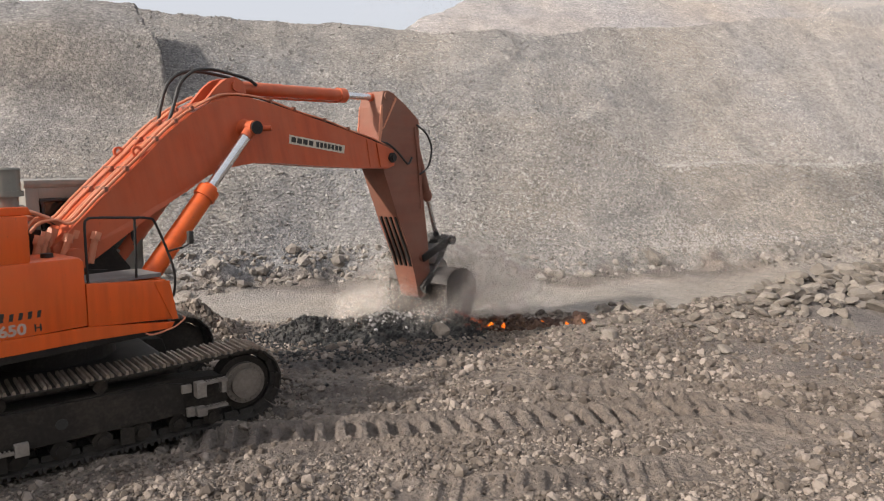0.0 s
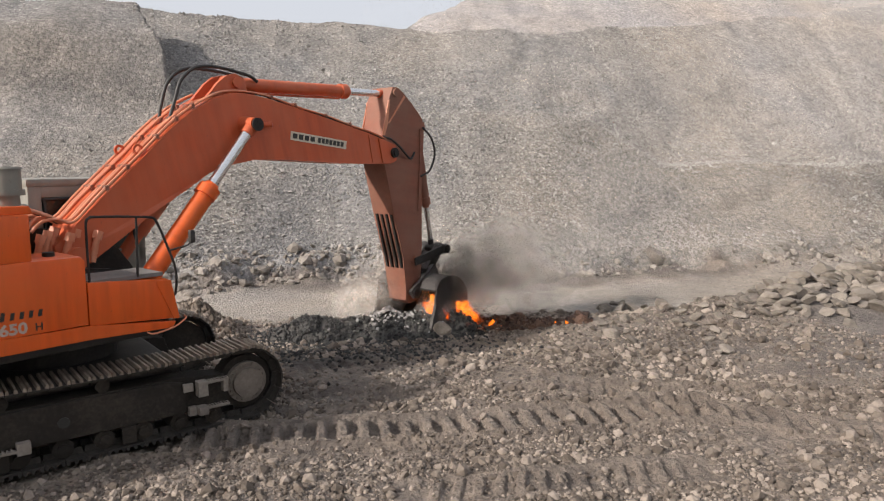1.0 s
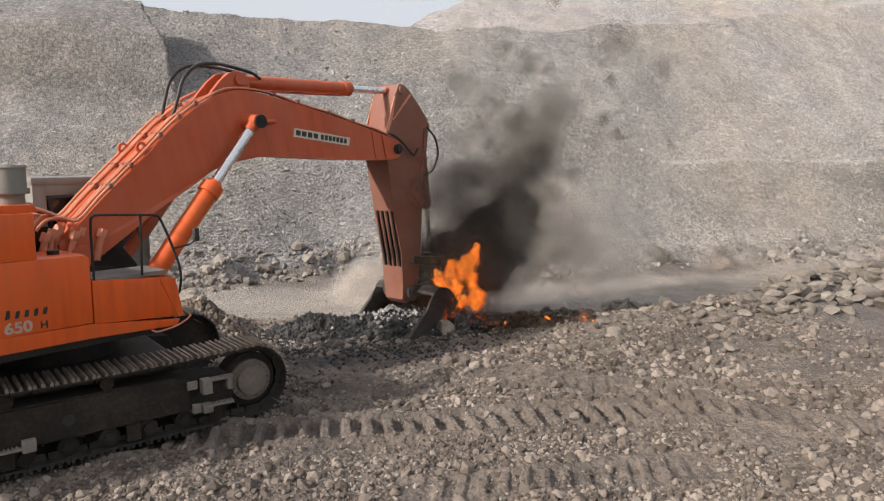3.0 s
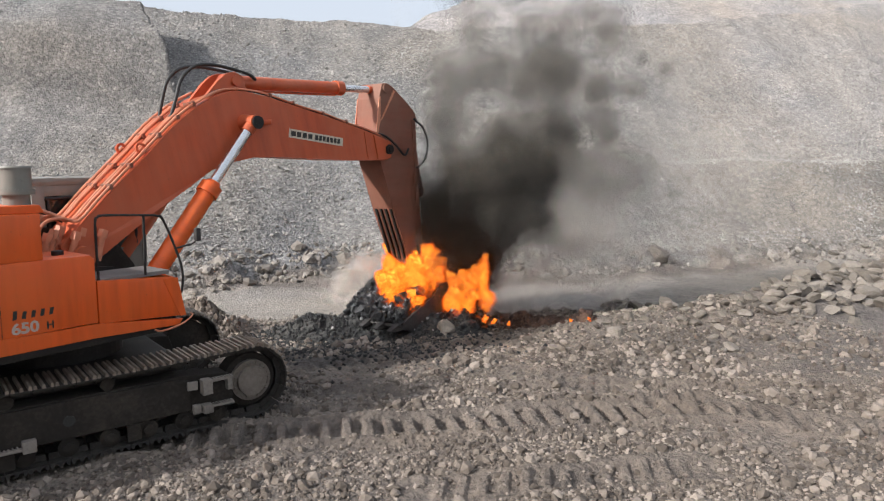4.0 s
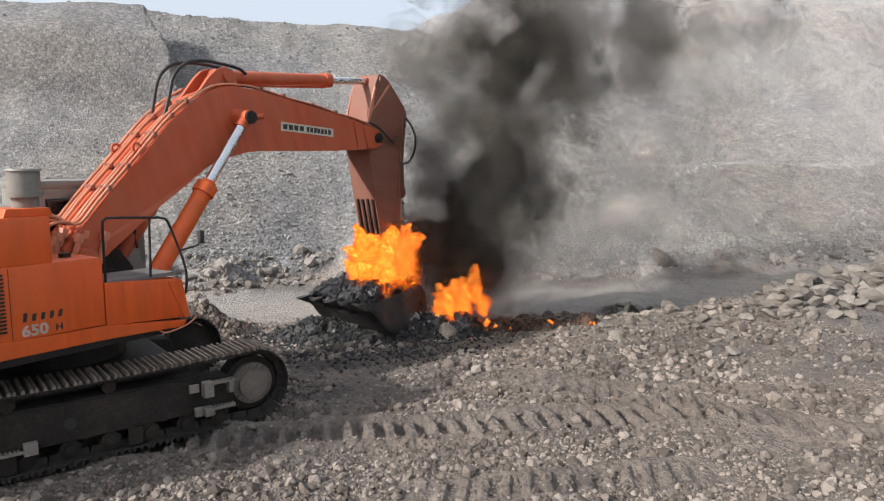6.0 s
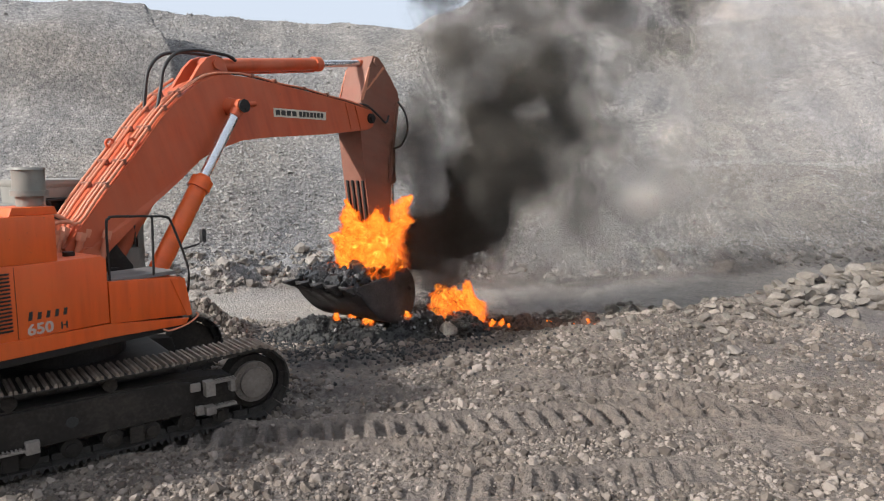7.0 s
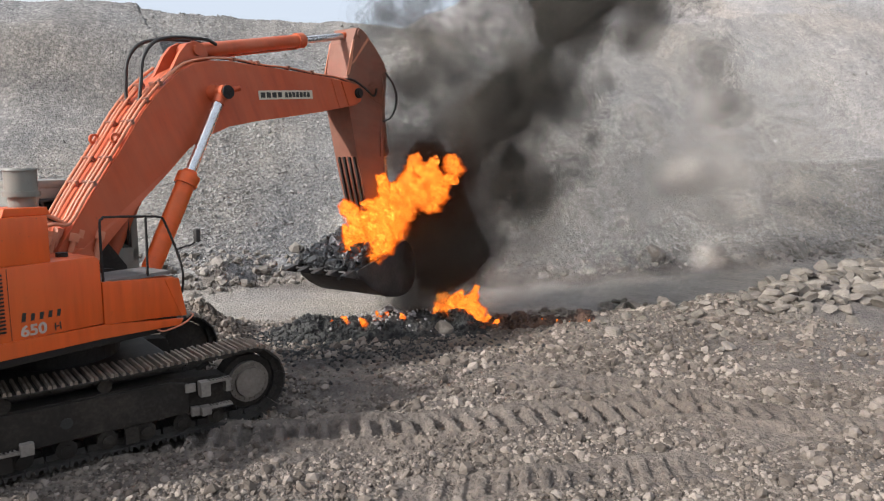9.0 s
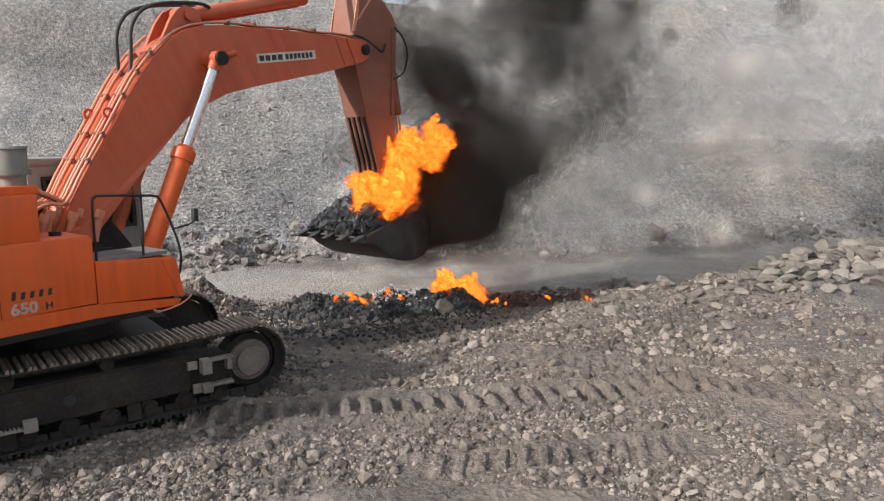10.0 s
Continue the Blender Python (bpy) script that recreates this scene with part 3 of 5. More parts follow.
def stones(name, pts, sizes, material, seed, flat=0.65, tilt=0.5, shape=stone_shapes):
    """Many stones in one mesh, at pts (n, 3), with these widths."""
    rng = np.random.default_rng(seed)
    shapes, tri = shape(24, rng, flat)
    shapes = np.array(shapes)
    n = len(pts)
    v = shapes[rng.integers(0, 24, n)] * sizes[:, None, None]
    a, b, c = rng.uniform(0, 6.283, n), rng.normal(0, tilt, n), rng.normal(0, tilt, n)
    ca, sa, cb, sb, cc, sc = np.cos(a), np.sin(a), np.cos(b), np.sin(b), np.cos(c), np.sin(c)
    one, nil = np.ones(n), np.zeros(n)
    rz = np.stack([ca, -sa, nil, sa, ca, nil, nil, nil, one], -1).reshape(n, 3, 3)
    rx = np.stack([one, nil, nil, nil, cb, -sb, nil, sb, cb], -1).reshape(n, 3, 3)
    ry = np.stack([cc, nil, sc, nil, one, nil, -sc, nil, cc], -1).reshape(n, 3, 3)
    v = np.einsum("nij,nkj->nki", rx @ ry @ rz, v) + pts[:, None, :]
    f = (tri[None] + shapes.shape[1] * np.arange(n)[:, None, None]).reshape(-1, 3)
    return mesh_from(name, v.reshape(-1, 3), f, material)


def scatter_floor():
    rng = np.random.default_rng(5)
    n = 50000
    az = rng.uniform(-0.70, 0.70, n)
    r = 7.4 * (18.5 / 7.4) ** rng.uniform(0, 1, n) ** 1.05
    x, y = r * np.sin(az), r * np.cos(az)
    keep = fbm(x, y, 1.6, 3, 61) + rng.uniform(-0.45, 0.5, n) > -0.12
    road = np.abs(y - road_line(x)) < 1.7
    keep &= ~(road & (rng.uniform(0, 1, n) < 0.93))
    for a, b, w, depth, pitch, lean in RUTS:
        if pitch:
            n2 = math.hypot(b[0] - a[0], b[1] - a[1])
            across = (-(x - a[0]) * (b[1] - a[1]) + (y - a[1]) * (b[0] - a[0])) / n2
            along = ((x - a[0]) * (b[0] - a[0]) + (y - a[1]) * (b[1] - a[1])) / n2
            keep &= ~((np.abs(across) < w / 2 + 0.1) & (along > 0) & (along < n2) & (rng.uniform(0, 1, n) < 0.93))
    x, y = x[keep], y[keep]
    size = 0.023 * (1 - rng.uniform(0, 0.985, len(x))) ** -0.42
    size = np.clip(size, 0.015, 0.16) * rng.uniform(0.8, 1.3, len(x)) * np.clip(np.hypot(x, y) / 11, 0.85, 1.3)
    z = ground_height(x, y) + size * 0.12
    ob = stones("gravel", np.stack([x, y, z], -1), size, STONE, 6)
    tagged(ob, "loose grey-brown broken stones strewn over the pit floor", "gravel", kind="stuff")


def scatter_slope():
    rng = np.random.default_rng(8)
    n = 190000
    az = rng.uniform(-0.68, 0.68, n)
    y = rng.uniform(18.5, 44, n)
    x = y * np.tan(az)
    z, d = wall_height(x, y)
    s = x / y
    low = wall_numbers(s)[1]
    patch = fbm(x + 0.2 * y, y * 0.35, 3.5, 4, 71)
    ledge = 0.5 * np.exp(-np.abs(z - low - 0.3) / 0.7) * (s > 0.22)
    bare = 0.22 * (s > 0.18) * (z < low - 0.3) * (d > 1.5)
    keep = (d > 0.6) & (patch + rng.uniform(-0.35, 0.35, n) + ledge - bare > 0.02)
    x, y, d = x[keep], y[keep], d[keep]
    size = 0.050 * (1 - rng.uniform(0, 0.985, len(x))) ** -0.33 * rng.uniform(0.8, 1.2, len(x))
    size = np.clip(size, 0.04, 0.30)
    z = ground_height(x, y) + size * 0.05
    ob = stones("scree", np.stack([x, y, z], -1), size, SLOPE_STONE, 9, 0.5, 0.6, chip_shapes)
    tagged(ob, "pale grey scree lying in streaks on the talus slope", "scree", kind="stuff")
    # the coarse brown rubble that has rolled down to the toe
    n = 11000
    az = rng.uniform(-0.62, 0.66, n)
    y = rng.uniform(18.0, 31, n)
    x = y * np.tan(az)
    d = wall_height(x, y)[1]
    keep = (d > -0.6) & (d < 0.9 + 0.5 * (az < 0)) & (fbm(x, y, 1.8, 3, 73) + rng.uniform(-0.4, 0.4, n) + 0.2 * np.exp(-np.abs(d)) > 0.0)
    x, y = x[keep], y[keep]
    size = np.clip(0.085 * (1 - rng.uniform(0, 0.98, len(x))) ** -0.36, 0.07, 0.36)
    ob = stones("toe_rubble", np.stack([x, y, ground_height(x, y) + size * 0.12], -1), size, TOE_STONE, 10, 0.6, 0.5)
    tagged(ob, "coarse brown-grey rubble at the foot of the slope", "rubble", kind="stuff")


def rock_mesh(seed):
    rng = np.random.default_rng(seed)
    bm = bmesh.new()
    bmesh.ops.create_icosphere(bm, subdivisions=2, radius=0.5)
    cuts = [(Vector(rng.normal(0, 1, 3)).normalized(), rng.uniform(0.22, 0.40)) for _ in range(9)]
    for v in bm.verts:
        for nrm, h in cuts:
            over = v.co.dot(nrm) - h
            if over > 0:
                v.co -= nrm * over
        v.co += Vector(rng.normal(0, 0.010, 3))
    return bm


def build_rocks():
    rng = np.random.default_rng(12)
    kinds = []
    for k in range(8):
        bm = rock_mesh(100 + k)
        ob = part("rock", bm, SLAB)
        tagged(ob, "angular grey-brown slab of blasted rock on the windrow", "rock", "rocks of the windrow")
        kinds.append(ob)
    n = 0
    while n < 230:
        x = rng.uniform(3.6, 15.5)
        line = float(np.interp(x, [2.5, 4.5, 8.0, 11.0, 16.0, 24.0], [15.9, 16.4, 17.6, 19.2, 21.6, 27.0]))
        y = line + rng.normal(-0.75, 0.85)
        if y > line + 0.7 or rng.uniform() > np.clip((x - 2.5) / 7, 0.15, 1):
            continue
        size = rng.uniform(0.20, 0.42) * (1.0 + 0.75 * rng.uniform() ** 4) * np.clip(0.75 + (x - 4) / 14, 0.75, 1.35)
        z = float(ground_height(x, y)) + size * 0.12
        m = pose(x, y, z, rng.normal(0, 18), rng.normal(0, 18), rng.uniform(0, 360))
        src = kinds[n % 8]
        ob = src if n < 8 else copy_thing(src, m)
        ob.scale = (size * rng.uniform(1.0, 1.4), size, size * rng.uniform(0.45, 0.75))
        if n < 8:
            ob.matrix_basis = m @ Matrix.Diagonal((*ob.scale, 1))
        n += 1
    # single blocks that stand out
    for k, (x, y, w, h, label) in enumerate((
            (-0.05, 15.2, 0.5, 0.55, "upright grey block of stone at the burning heap"), (7.9, 24.9, 1.3, 0.85, "big pale boulder at the foot of the slope"),
            (13.2, 19.4, 0.75, 0.6, "pale buff boulder on the windrow"), (13.9, 19.9, 0.8, 0.7, "pale buff boulder on the windrow"))):
        ob = part("boulder", rock_mesh(310 + k), SLAB)
        ob.location = (x, y, float(ground_height(x, y)) + h * 0.20)
        ob.rotation_euler, ob.scale = (0.1, 0.2, x), (w, w * 0.8, h)
        tagged(ob, label, "boulder")
    for k in range(26):
        x, y = 5.2 + rng.normal(0, 0.55), 18.7 + rng.normal(0, 0.28)
        size = rng.uniform(0.14, 0.34) * (1.5 if k < 6 else 1.0)
        ob = part("broken_rock", rock_mesh(340 + k % 5), SLAB) if k == 0 else copy_thing(bpy.data.objects["broken_rock"], pose(x, y, 0))
        rest = float(ground_height(x, y)) + size * 0.16 + 0.22 * math.exp(-((x - 4.95) / 0.4) ** 2 - ((y - 18.7) / 0.3) ** 2)
        ob.matrix_basis = pose(x, y, rest - 0.04, rng.normal(0, 20), rng.normal(0, 20), rng.uniform(0, 360)) @ Matrix.Diagonal((size * 1.35, size, size * 0.5, 1))
        tagged(ob, "dark broken slab of rock lying on the haul road", "rock", "broken slabs on the road")


# ---------------------------------------------------------------- the excavator
def track_point(u):
    """Along the crawler's loop, u in metres from the middle of the top, forwards: x, z and the outward angle."""
    half, rad = 2.295, 0.53
    arc, total = math.pi * rad, 4 * half + 2 * math.pi * rad
    u %= total
    if u < half:
        return u, 0.62 + rad, 90.0
    u -= half
    if u < arc:
        a = math.pi / 2 - u / rad
        return half + rad * math.cos(a), 0.62 + rad * math.sin(a), math.degrees(a)
    u -= arc
    if u < 2 * half:
        return half - u, 0.62 - rad, -90.0
    u -= 2 * half
    if u < arc:
        a = -math.pi / 2 - u / rad
        return -half + rad * math.cos(a), 0.62 + rad * math.sin(a), math.degrees(a)
    return -half + (u - arc), 0.62 + rad, 90.0


def shoe_mesh(tip):
    """One shoe: a plate with three grousers, centred, its outside up (z)."""
    bm = bmesh.new()
    for x in (-0.095, 0.0, 0.095):
        prism(bm, [(x - 0.024, 0.010), (x + 0.024, 0.010), (x + 0.014, 0.060), (x - 0.014, 0.060)], -0.33, 0.33)
    for f in bm.faces:
        f.material_index = 1
    box(bm, -0.118, 0.118, -0.325, 0.325, -0.012, 0.014)
    box(bm, -0.105, 0.105, -0.16, -0.11, -0.095, -0.012)
    box(bm, -0.105, 0.105, 0.11, 0.16, -0.095, -0.012)
    me = bpy.data.meshes.new("track_shoe")
    bm.to_mesh(me)
    bm.free()
    bm2 = bmesh.new()
    bm2.from_mesh(me)
    bmesh.ops.recalc_face_normals(bm2, faces=bm2.faces)
    bm2.to_mesh(me)
    bm2.free()
    me.materials.append(SHOE_PLATE)
    me.materials.append(tip)
    return me


def build_track(parent, side):
    """side -1: right, +1: left."""
    yc, out = 1.415 * side, side
    bm = bmesh.new()
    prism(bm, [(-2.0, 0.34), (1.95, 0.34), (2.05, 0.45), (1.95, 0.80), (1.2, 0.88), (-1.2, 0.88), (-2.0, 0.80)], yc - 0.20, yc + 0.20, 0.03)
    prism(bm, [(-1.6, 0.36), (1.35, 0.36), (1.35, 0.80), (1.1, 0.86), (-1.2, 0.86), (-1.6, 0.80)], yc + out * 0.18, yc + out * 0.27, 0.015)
    frame_ob = part("track_frame", bm, FRAME_STEEL, parent, "dark side frame of the crawler")
    # two shoes: bright grousers, and dark grousers for the bottom run
    shoe, dark_shoe = shoe_mesh(GROUSER_STEEL), shoe_mesh(SHOE_PLATE)
    total, count = 4 * 2.295 + 2 * math.pi * 0.53, 51
    for i in range(count):
        x, z, a = track_point(i * total / count)
        sag = -0.05 * max(0.0, math.cos(x / 2.3 * math.pi / 2)) * (1 if z > 1 else 0)
        ob = new("track_shoe", shoe if z > 0.35 else dark_shoe)
        ob.parent = frame_ob
        ob.matrix_basis = pose(x, yc, z + sag, 0, 90 - a, 0)
    for x, name, lab in ((2.295, "front_drum", "dusty round drum with a ring of bolts"), (-2.295, "rear_drum", "")):
        bm = bmesh.new()
        rod(bm, (x, yc + out * 0.06, 0.62), (x, yc + out * 0.22, 0.62), 0.315, seg=40)
        rod(bm, (x, yc + out * 0.21, 0.62), (x, yc + out * 0.27, 0.62), 0.235, 0.225, seg=40)
        for k in range(20):
            a = 2 * math.pi * k / 20
            p = Vector((x + 0.275 * math.cos(a), yc + out * 0.215, 0.62 + 0.275 * math.sin(a)))
            rod(bm, p, p + Vector((0, out * 0.03, 0)), 0.018, seg=6)
        part(name, bm, DRUM_STEEL, frame_ob, lab, True)
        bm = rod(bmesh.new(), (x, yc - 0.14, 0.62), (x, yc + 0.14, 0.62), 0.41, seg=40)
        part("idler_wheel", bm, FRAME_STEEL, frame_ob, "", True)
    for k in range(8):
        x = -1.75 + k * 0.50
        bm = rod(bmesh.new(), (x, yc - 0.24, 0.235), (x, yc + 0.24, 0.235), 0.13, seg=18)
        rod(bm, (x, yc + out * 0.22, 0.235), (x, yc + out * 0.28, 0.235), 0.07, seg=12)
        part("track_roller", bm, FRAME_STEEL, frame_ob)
    for x in (-0.9, 0.27):
        bm = rod(bmesh.new(), (x, yc - 0.2, 0.97), (x, yc + 0.24, 0.97), 0.09, seg=16)
        part("carrier_roller", bm, FRAME_STEEL, frame_ob)
    for x in (-0.95, 0.55):
        bm = box(bmesh.new(), x - 0.09, x + 0.09, yc + out * 0.26, yc + out * 0.30, 0.13, 0.36, 0.01)
        part("roller_guard", bm, FRAME_STEEL, frame_ob)
    ye = yc + out * 0.27
    for z in (0.80, 0.42):
        bm = bmesh.new()
        box(bm, 1.50, 1.95, ye + out * 0.10 - 0.02, ye + out * 0.10 + 0.05, z - 0.035, z, 0.006)
        for k in range(10):
            box(bm, 1.51 + k * 0.044, 1.53 + k * 0.044, ye + out * 0.10 - 0.02, ye + out * 0.10 + 0.05, z, z + 0.022)
        box(bm, 1.48, 1.62, min(ye, ye + out * 0.16), max(ye, ye + out * 0.16), z - (0.20 if z > 0.6 else 0.10), z + 0.02, 0.008)
        if z > 0.6:
            box(bm, 1.86, 1.93, min(ye, ye + out * 0.12), max(ye, ye + out * 0.12), z - 0.20, z, 0.006)
        else:
            box(bm, 1.36, 1.47, min(ye, ye + out * 0.08), max(ye, ye + out * 0.08), z - 0.10, z + 0.03, 0.006)
        part("step", bm, STEP_STEEL, frame_ob, "dusty serrated steel step")
    bm = box(bmesh.new(), 1.30, 1.44, min(ye, ye + out * 0.06), max(ye, ye + out * 0.06), 0.68, 0.80, 0.008)
    part("bracket", bm, STEP_STEEL, frame_ob)
    bm = bmesh.new()
    box(bm, -1.45, -0.78, ye + out * 0.08 - 0.02, ye + out * 0.08 + 0.05, 0.365, 0.40, 0.006)
    for k in range(14):
        box(bm, -1.44 + k * 0.046, -1.42 + k * 0.046, ye + out * 0.08 - 0.02, ye + out * 0.08 + 0.05, 0.40, 0.42)
    box(bm, -0.78, -0.62, min(ye, ye + out * 0.10), max(ye, ye + out * 0.10), 0.32, 0.48, 0.01)
    part("step", bm, STEP_STEEL, frame_ob, "dusty serrated steel step")
    # access hole drawn as a black disc, its inner shade put into the colour
    bm = bmesh.new()
    rod(bm, (-0.23, ye - 0.01, 0.60), (-0.23, ye + out * 0.006, 0.60), 0.075, seg=20)
    part("access_hole", bm, RUBBER, frame_ob)
    return frame_ob


def build_upper(parent):
    """Upper structure. Origin: swing axis at ground level; x ahead, y left."""
    bm = bmesh.new()
    box(bm, -3.4, 1.02, -1.50, 1.50, 1.50, 1.72, 0.02)
    prism(bm, [(-0.6, 1.72), (1.3, 1.72), (1.3, 2.0), (0.6, 2.40), (0.0, 2.48), (-0.6, 2.3)], 0.26, 0.34)
    prism(bm, [(-0.6, 1.72), (1.3, 1.72), (1.3, 2.0), (0.6, 2.40), (0.0, 2.48), (-0.6, 2.3)], -0.62, -0.54)
    up = part("upper_frame", bm, DARK_STEEL, parent, "black steel slewing deck")
    bm = rod(bmesh.new(), (0, 0, 1.10), (0, 0, 1.52), 0.85, seg=40)
    part("slew_ring", bm, DARK_STEEL, up)
    # right side: skirt, front tank with cut corner, hood
    bm = bmesh.new()
    prism(bm, [(-3.5, 1.62), (-0.2, 1.62), (1.02, 1.57), (1.08, 1.66), (-0.16, 1.81), (-3.5, 1.86)], -1.58, -1.46, 0.012)
    part("skirt", bm, ORANGE, up)
    bm = prism(bmesh.new(), [(-0.135, 1.80), (1.12, 1.70), (1.08, 1.86), (1.01, 2.27), (0.98, 2.30), (-0.135, 2.385)], -1.565, -0.80, 0.02)
    part("tank", bm, ORANGE, up, "orange front tank with a chamfered corner", True)
    bm = prism(bmesh.new(), [(0.80, 2.29), (1.03, 2.28), (1.14, 1.70), (1.05, 1.70)], -1.575, -1.54, 0.004)
    part("corner_plate", bm, ORANGE, up)
    bm = box(bmesh.new(), -0.10, 0.95, -1.50, -0.82, 2.34, 2.40, 0.008)
    part("tread_plate", bm, DECK, up, "grey dusty tread plate")
    bm = prism(bmesh.new(), [(-3.3, 1.82), (-0.145, 1.82), (-0.145, 2.69), (-0.20, 2.745), (-3.3, 2.745)], -1.57, -0.72, 0.03)
    part("hood_side", bm, ORANGE, up, "orange hood door with lettering", True)
    bm = box(bmesh.new(), -1.305, -1.30, -1.575, -1.568, 1.84, 2.72)
    part("door_seam", bm, DARK_STEEL, up)
    bm = bmesh.new()
    for k in range(16):
        box(bm, -2.2, -1.36, -1.585, -1.565, 1.95 + k * 0.046, 1.972 + k * 0.046)
    part("grille", bm, DARK_STEEL, up, "black slatted cooling grille")
    bm = box(bmesh.new(), -3.3, -0.77, -1.56, 1.2, 2.74, 3.33, 0.025)
    part("engine_hood", bm, ORANGE, up, "tall orange engine hood", True)
    bm = prism(bmesh.new(), [(-1.28, 3.33), (-0.70, 3.33), (-0.74, 3.43), (-1.24, 3.43)], -1.50, -0.95, 0.01)
    part("hood_collar", bm, ORANGE, up)
    bm = rod(bmesh.new(), (-0.745, -0.98, 3.10), (-0.66, -0.98, 3.10), 0.10, seg=24)
    part("air_duct", bm, RUBBER, up)
    bm = bmesh.new()
    rod(bm, (-0.90, -1.23, 3.42), (-0.90, -1.23, 3.56), 0.155, seg=28)
    rod(bm, (-0.90, -1.23, 3.56), (-0.90, -1.23, 3.63), 0.215, seg=28)
    rod(bm, (-0.90, -1.23, 3.63), (-0.90, -1.23, 3.89), 0.185, seg=28)
    rod(bm, (-0.90, -1.23, 3.885), (-0.90, -1.23, 3.915), 0.205, 0.19, seg=28)
    part("air_precleaner", bm, GREY_PAINT, up, "grey drum-shaped air precleaner", True)
    bm = rod(bmesh.new(), (-0.45, -1.20, 2.74), (-0.45, -1.20, 2.80), 0.075, seg=18)
    part("filler_cap", bm, DARK_STEEL, up)
    bm = box(bmesh.new(), -3.9, -3.3, -1.45, 1.5, 1.55, 2.95, 0.12)
    part("counterweight", bm, ORANGE, up, "", True)
    # handrail and grab bars at the front
    bm = bmesh.new()
    tube(bm, spline([(-0.08, -1.50, 2.38), (-0.08, -1.50, 3.12), (-0.04, -1.50, 3.23), (0.05, -1.50, 3.25), (0.60, -1.50, 3.22), (0.80, -1.50, 3.20), (0.90, -1.50, 3.12), (1.10, -1.50, 2.60), (1.16, -1.50, 2.32), (1.13, -1.50, 2.06), (1.06, -1.50, 2.02)], 5), 0.018)
    tube(bm, [(0.60, -1.50, 3.22), (0.58, -1.50, 2.37)], 0.018)
    tube(bm, [(1.07, -1.50, 2.70), (1.30, -1.50, 2.74)], 0.015)
    part("handrail", bm, DARK_STEEL, up, "dark steel tube handrail", True)
    bm = bmesh.new()
    tube(bm, spline([(1.28, -1.50, 2.72), (1.42, -1.50, 2.80), (1.42, -1.50, 2.95)]), 0.012)
    box(bm, 1.37, 1.45, -1.58, -1.50, 2.78, 2.98, 0.02)
    part("mirror", bm, RUBBER, up, "small black mirror on a bracket", True)
    bm = tube(bmesh.new(), spline([(0.62, -1.60, 1.58), (0.70, -1.66, 1.555), (1.0, -1.66, 1.60), (1.22, -1.60, 1.68), (1.26, -1.5, 1.70)]), 0.013)
    part("bumper_bar", bm, PIPE_PAINT, up, "bent pale orange bar", True)
    # lettering on the hood
    for k in range(5):
        x = -1.18 + 0.105 * k
        bm = prism(bmesh.new(), [(x, 2.045), (x + 0.045, 2.045), (x + 0.062, 2.155 - 0.02 * (k > 0)), (x + 0.017, 2.155 - 0.02 * (k > 0))], -1.5745, -1.5705)
        part("bar", bm, INK, up)
    lettering("model_number", "650", 0.19, pose(-1.20, -1.5725, 1.865, 90, 0, 0), SILVER_INK, up, 1.10, 0.006)
    lettering("model_letter", "H", 0.13, pose(-0.80, -1.5725, 1.872, 90, 0, 0), INK, up, 1.0, 0.003)
    # cab, beyond the boom
    bm = bmesh.new()
    box(bm, -0.06, 1.78, 0.50, 1.55, 3.60, 3.73, 0.05)
    box(bm, -0.04, 0.16, 0.52, 1.55, 1.72, 3.63, 0.03)
    box(bm, 0.14, 1.75, 0.52, 0.60, 3.44, 3.62, 0.02)
    box(bm, 1.62, 1.75, 0.52, 1.50, 2.3, 3.62, 0.02)
    box(bm, 0.14, 1.75, 0.52, 1.55, 1.72, 2.55, 0.03)
    cab = part("cab", bm, GREY_PAINT, up, "grey operator's cab with a dark side window", True)
    bm = box(bmesh.new(), 0.15, 1.66, 0.56, 0.575, 2.53, 3.47)
    part("window_pane", bm, GLASS_DARK, cab)
    bm = tube(bmesh.new(), spline([(0.20, 0.515, 2.6), (0.20, 0.515, 3.32), (0.26, 0.515, 3.41), (1.45, 0.515, 3.41), (1.56, 0.515, 3.34), (1.56, 0.515, 2.6)], 4), 0.026)
    part("window_frame", bm, RUBBER, cab)
    bm = box(bmesh.new(), -0.70, -0.05, 0.50, 1.5, 2.70, 3.36, 0.04)
    part("rear_box", bm, GREY_PAINT, up)
    # dark panel added behind the boom to block light and blacken the gap
    bm = prism(bmesh.new(), [(-0.75, 1.72), (1.45, 1.72), (1.45, 2.25), (0.95, 2.95), (-0.75, 3.0)], 0.42, 0.48)
    part("firewall", bm, DARK_STEEL, up)
    bm = box(bmesh.new(), -0.70, 1.0, -0.55, 0.30, 1.72, 1.80)
    part("floor_plate", bm, DARK_STEEL, up)
    # valves and fittings at the boom foot
    for k in range(7):
        x, y = -0.35 + 0.13 * k, -0.42 + 0.10 * (k % 3)
        bm = rod(bmesh.new(), (x, y, 2.50 + 0.05 * (k % 2)), (x + 0.10, y, 2.86 + 0.04 * (k % 3)), 0.055, 0.045, seg=12)
        rod(bm, (x + 0.09, y, 2.84 + 0.04 * (k % 3)), (x + 0.13, y, 2.96 + 0.04 * (k % 3)), 0.075, seg=6)
        part("pipe_fitting", bm, PIPE_PAINT, up, "", True)
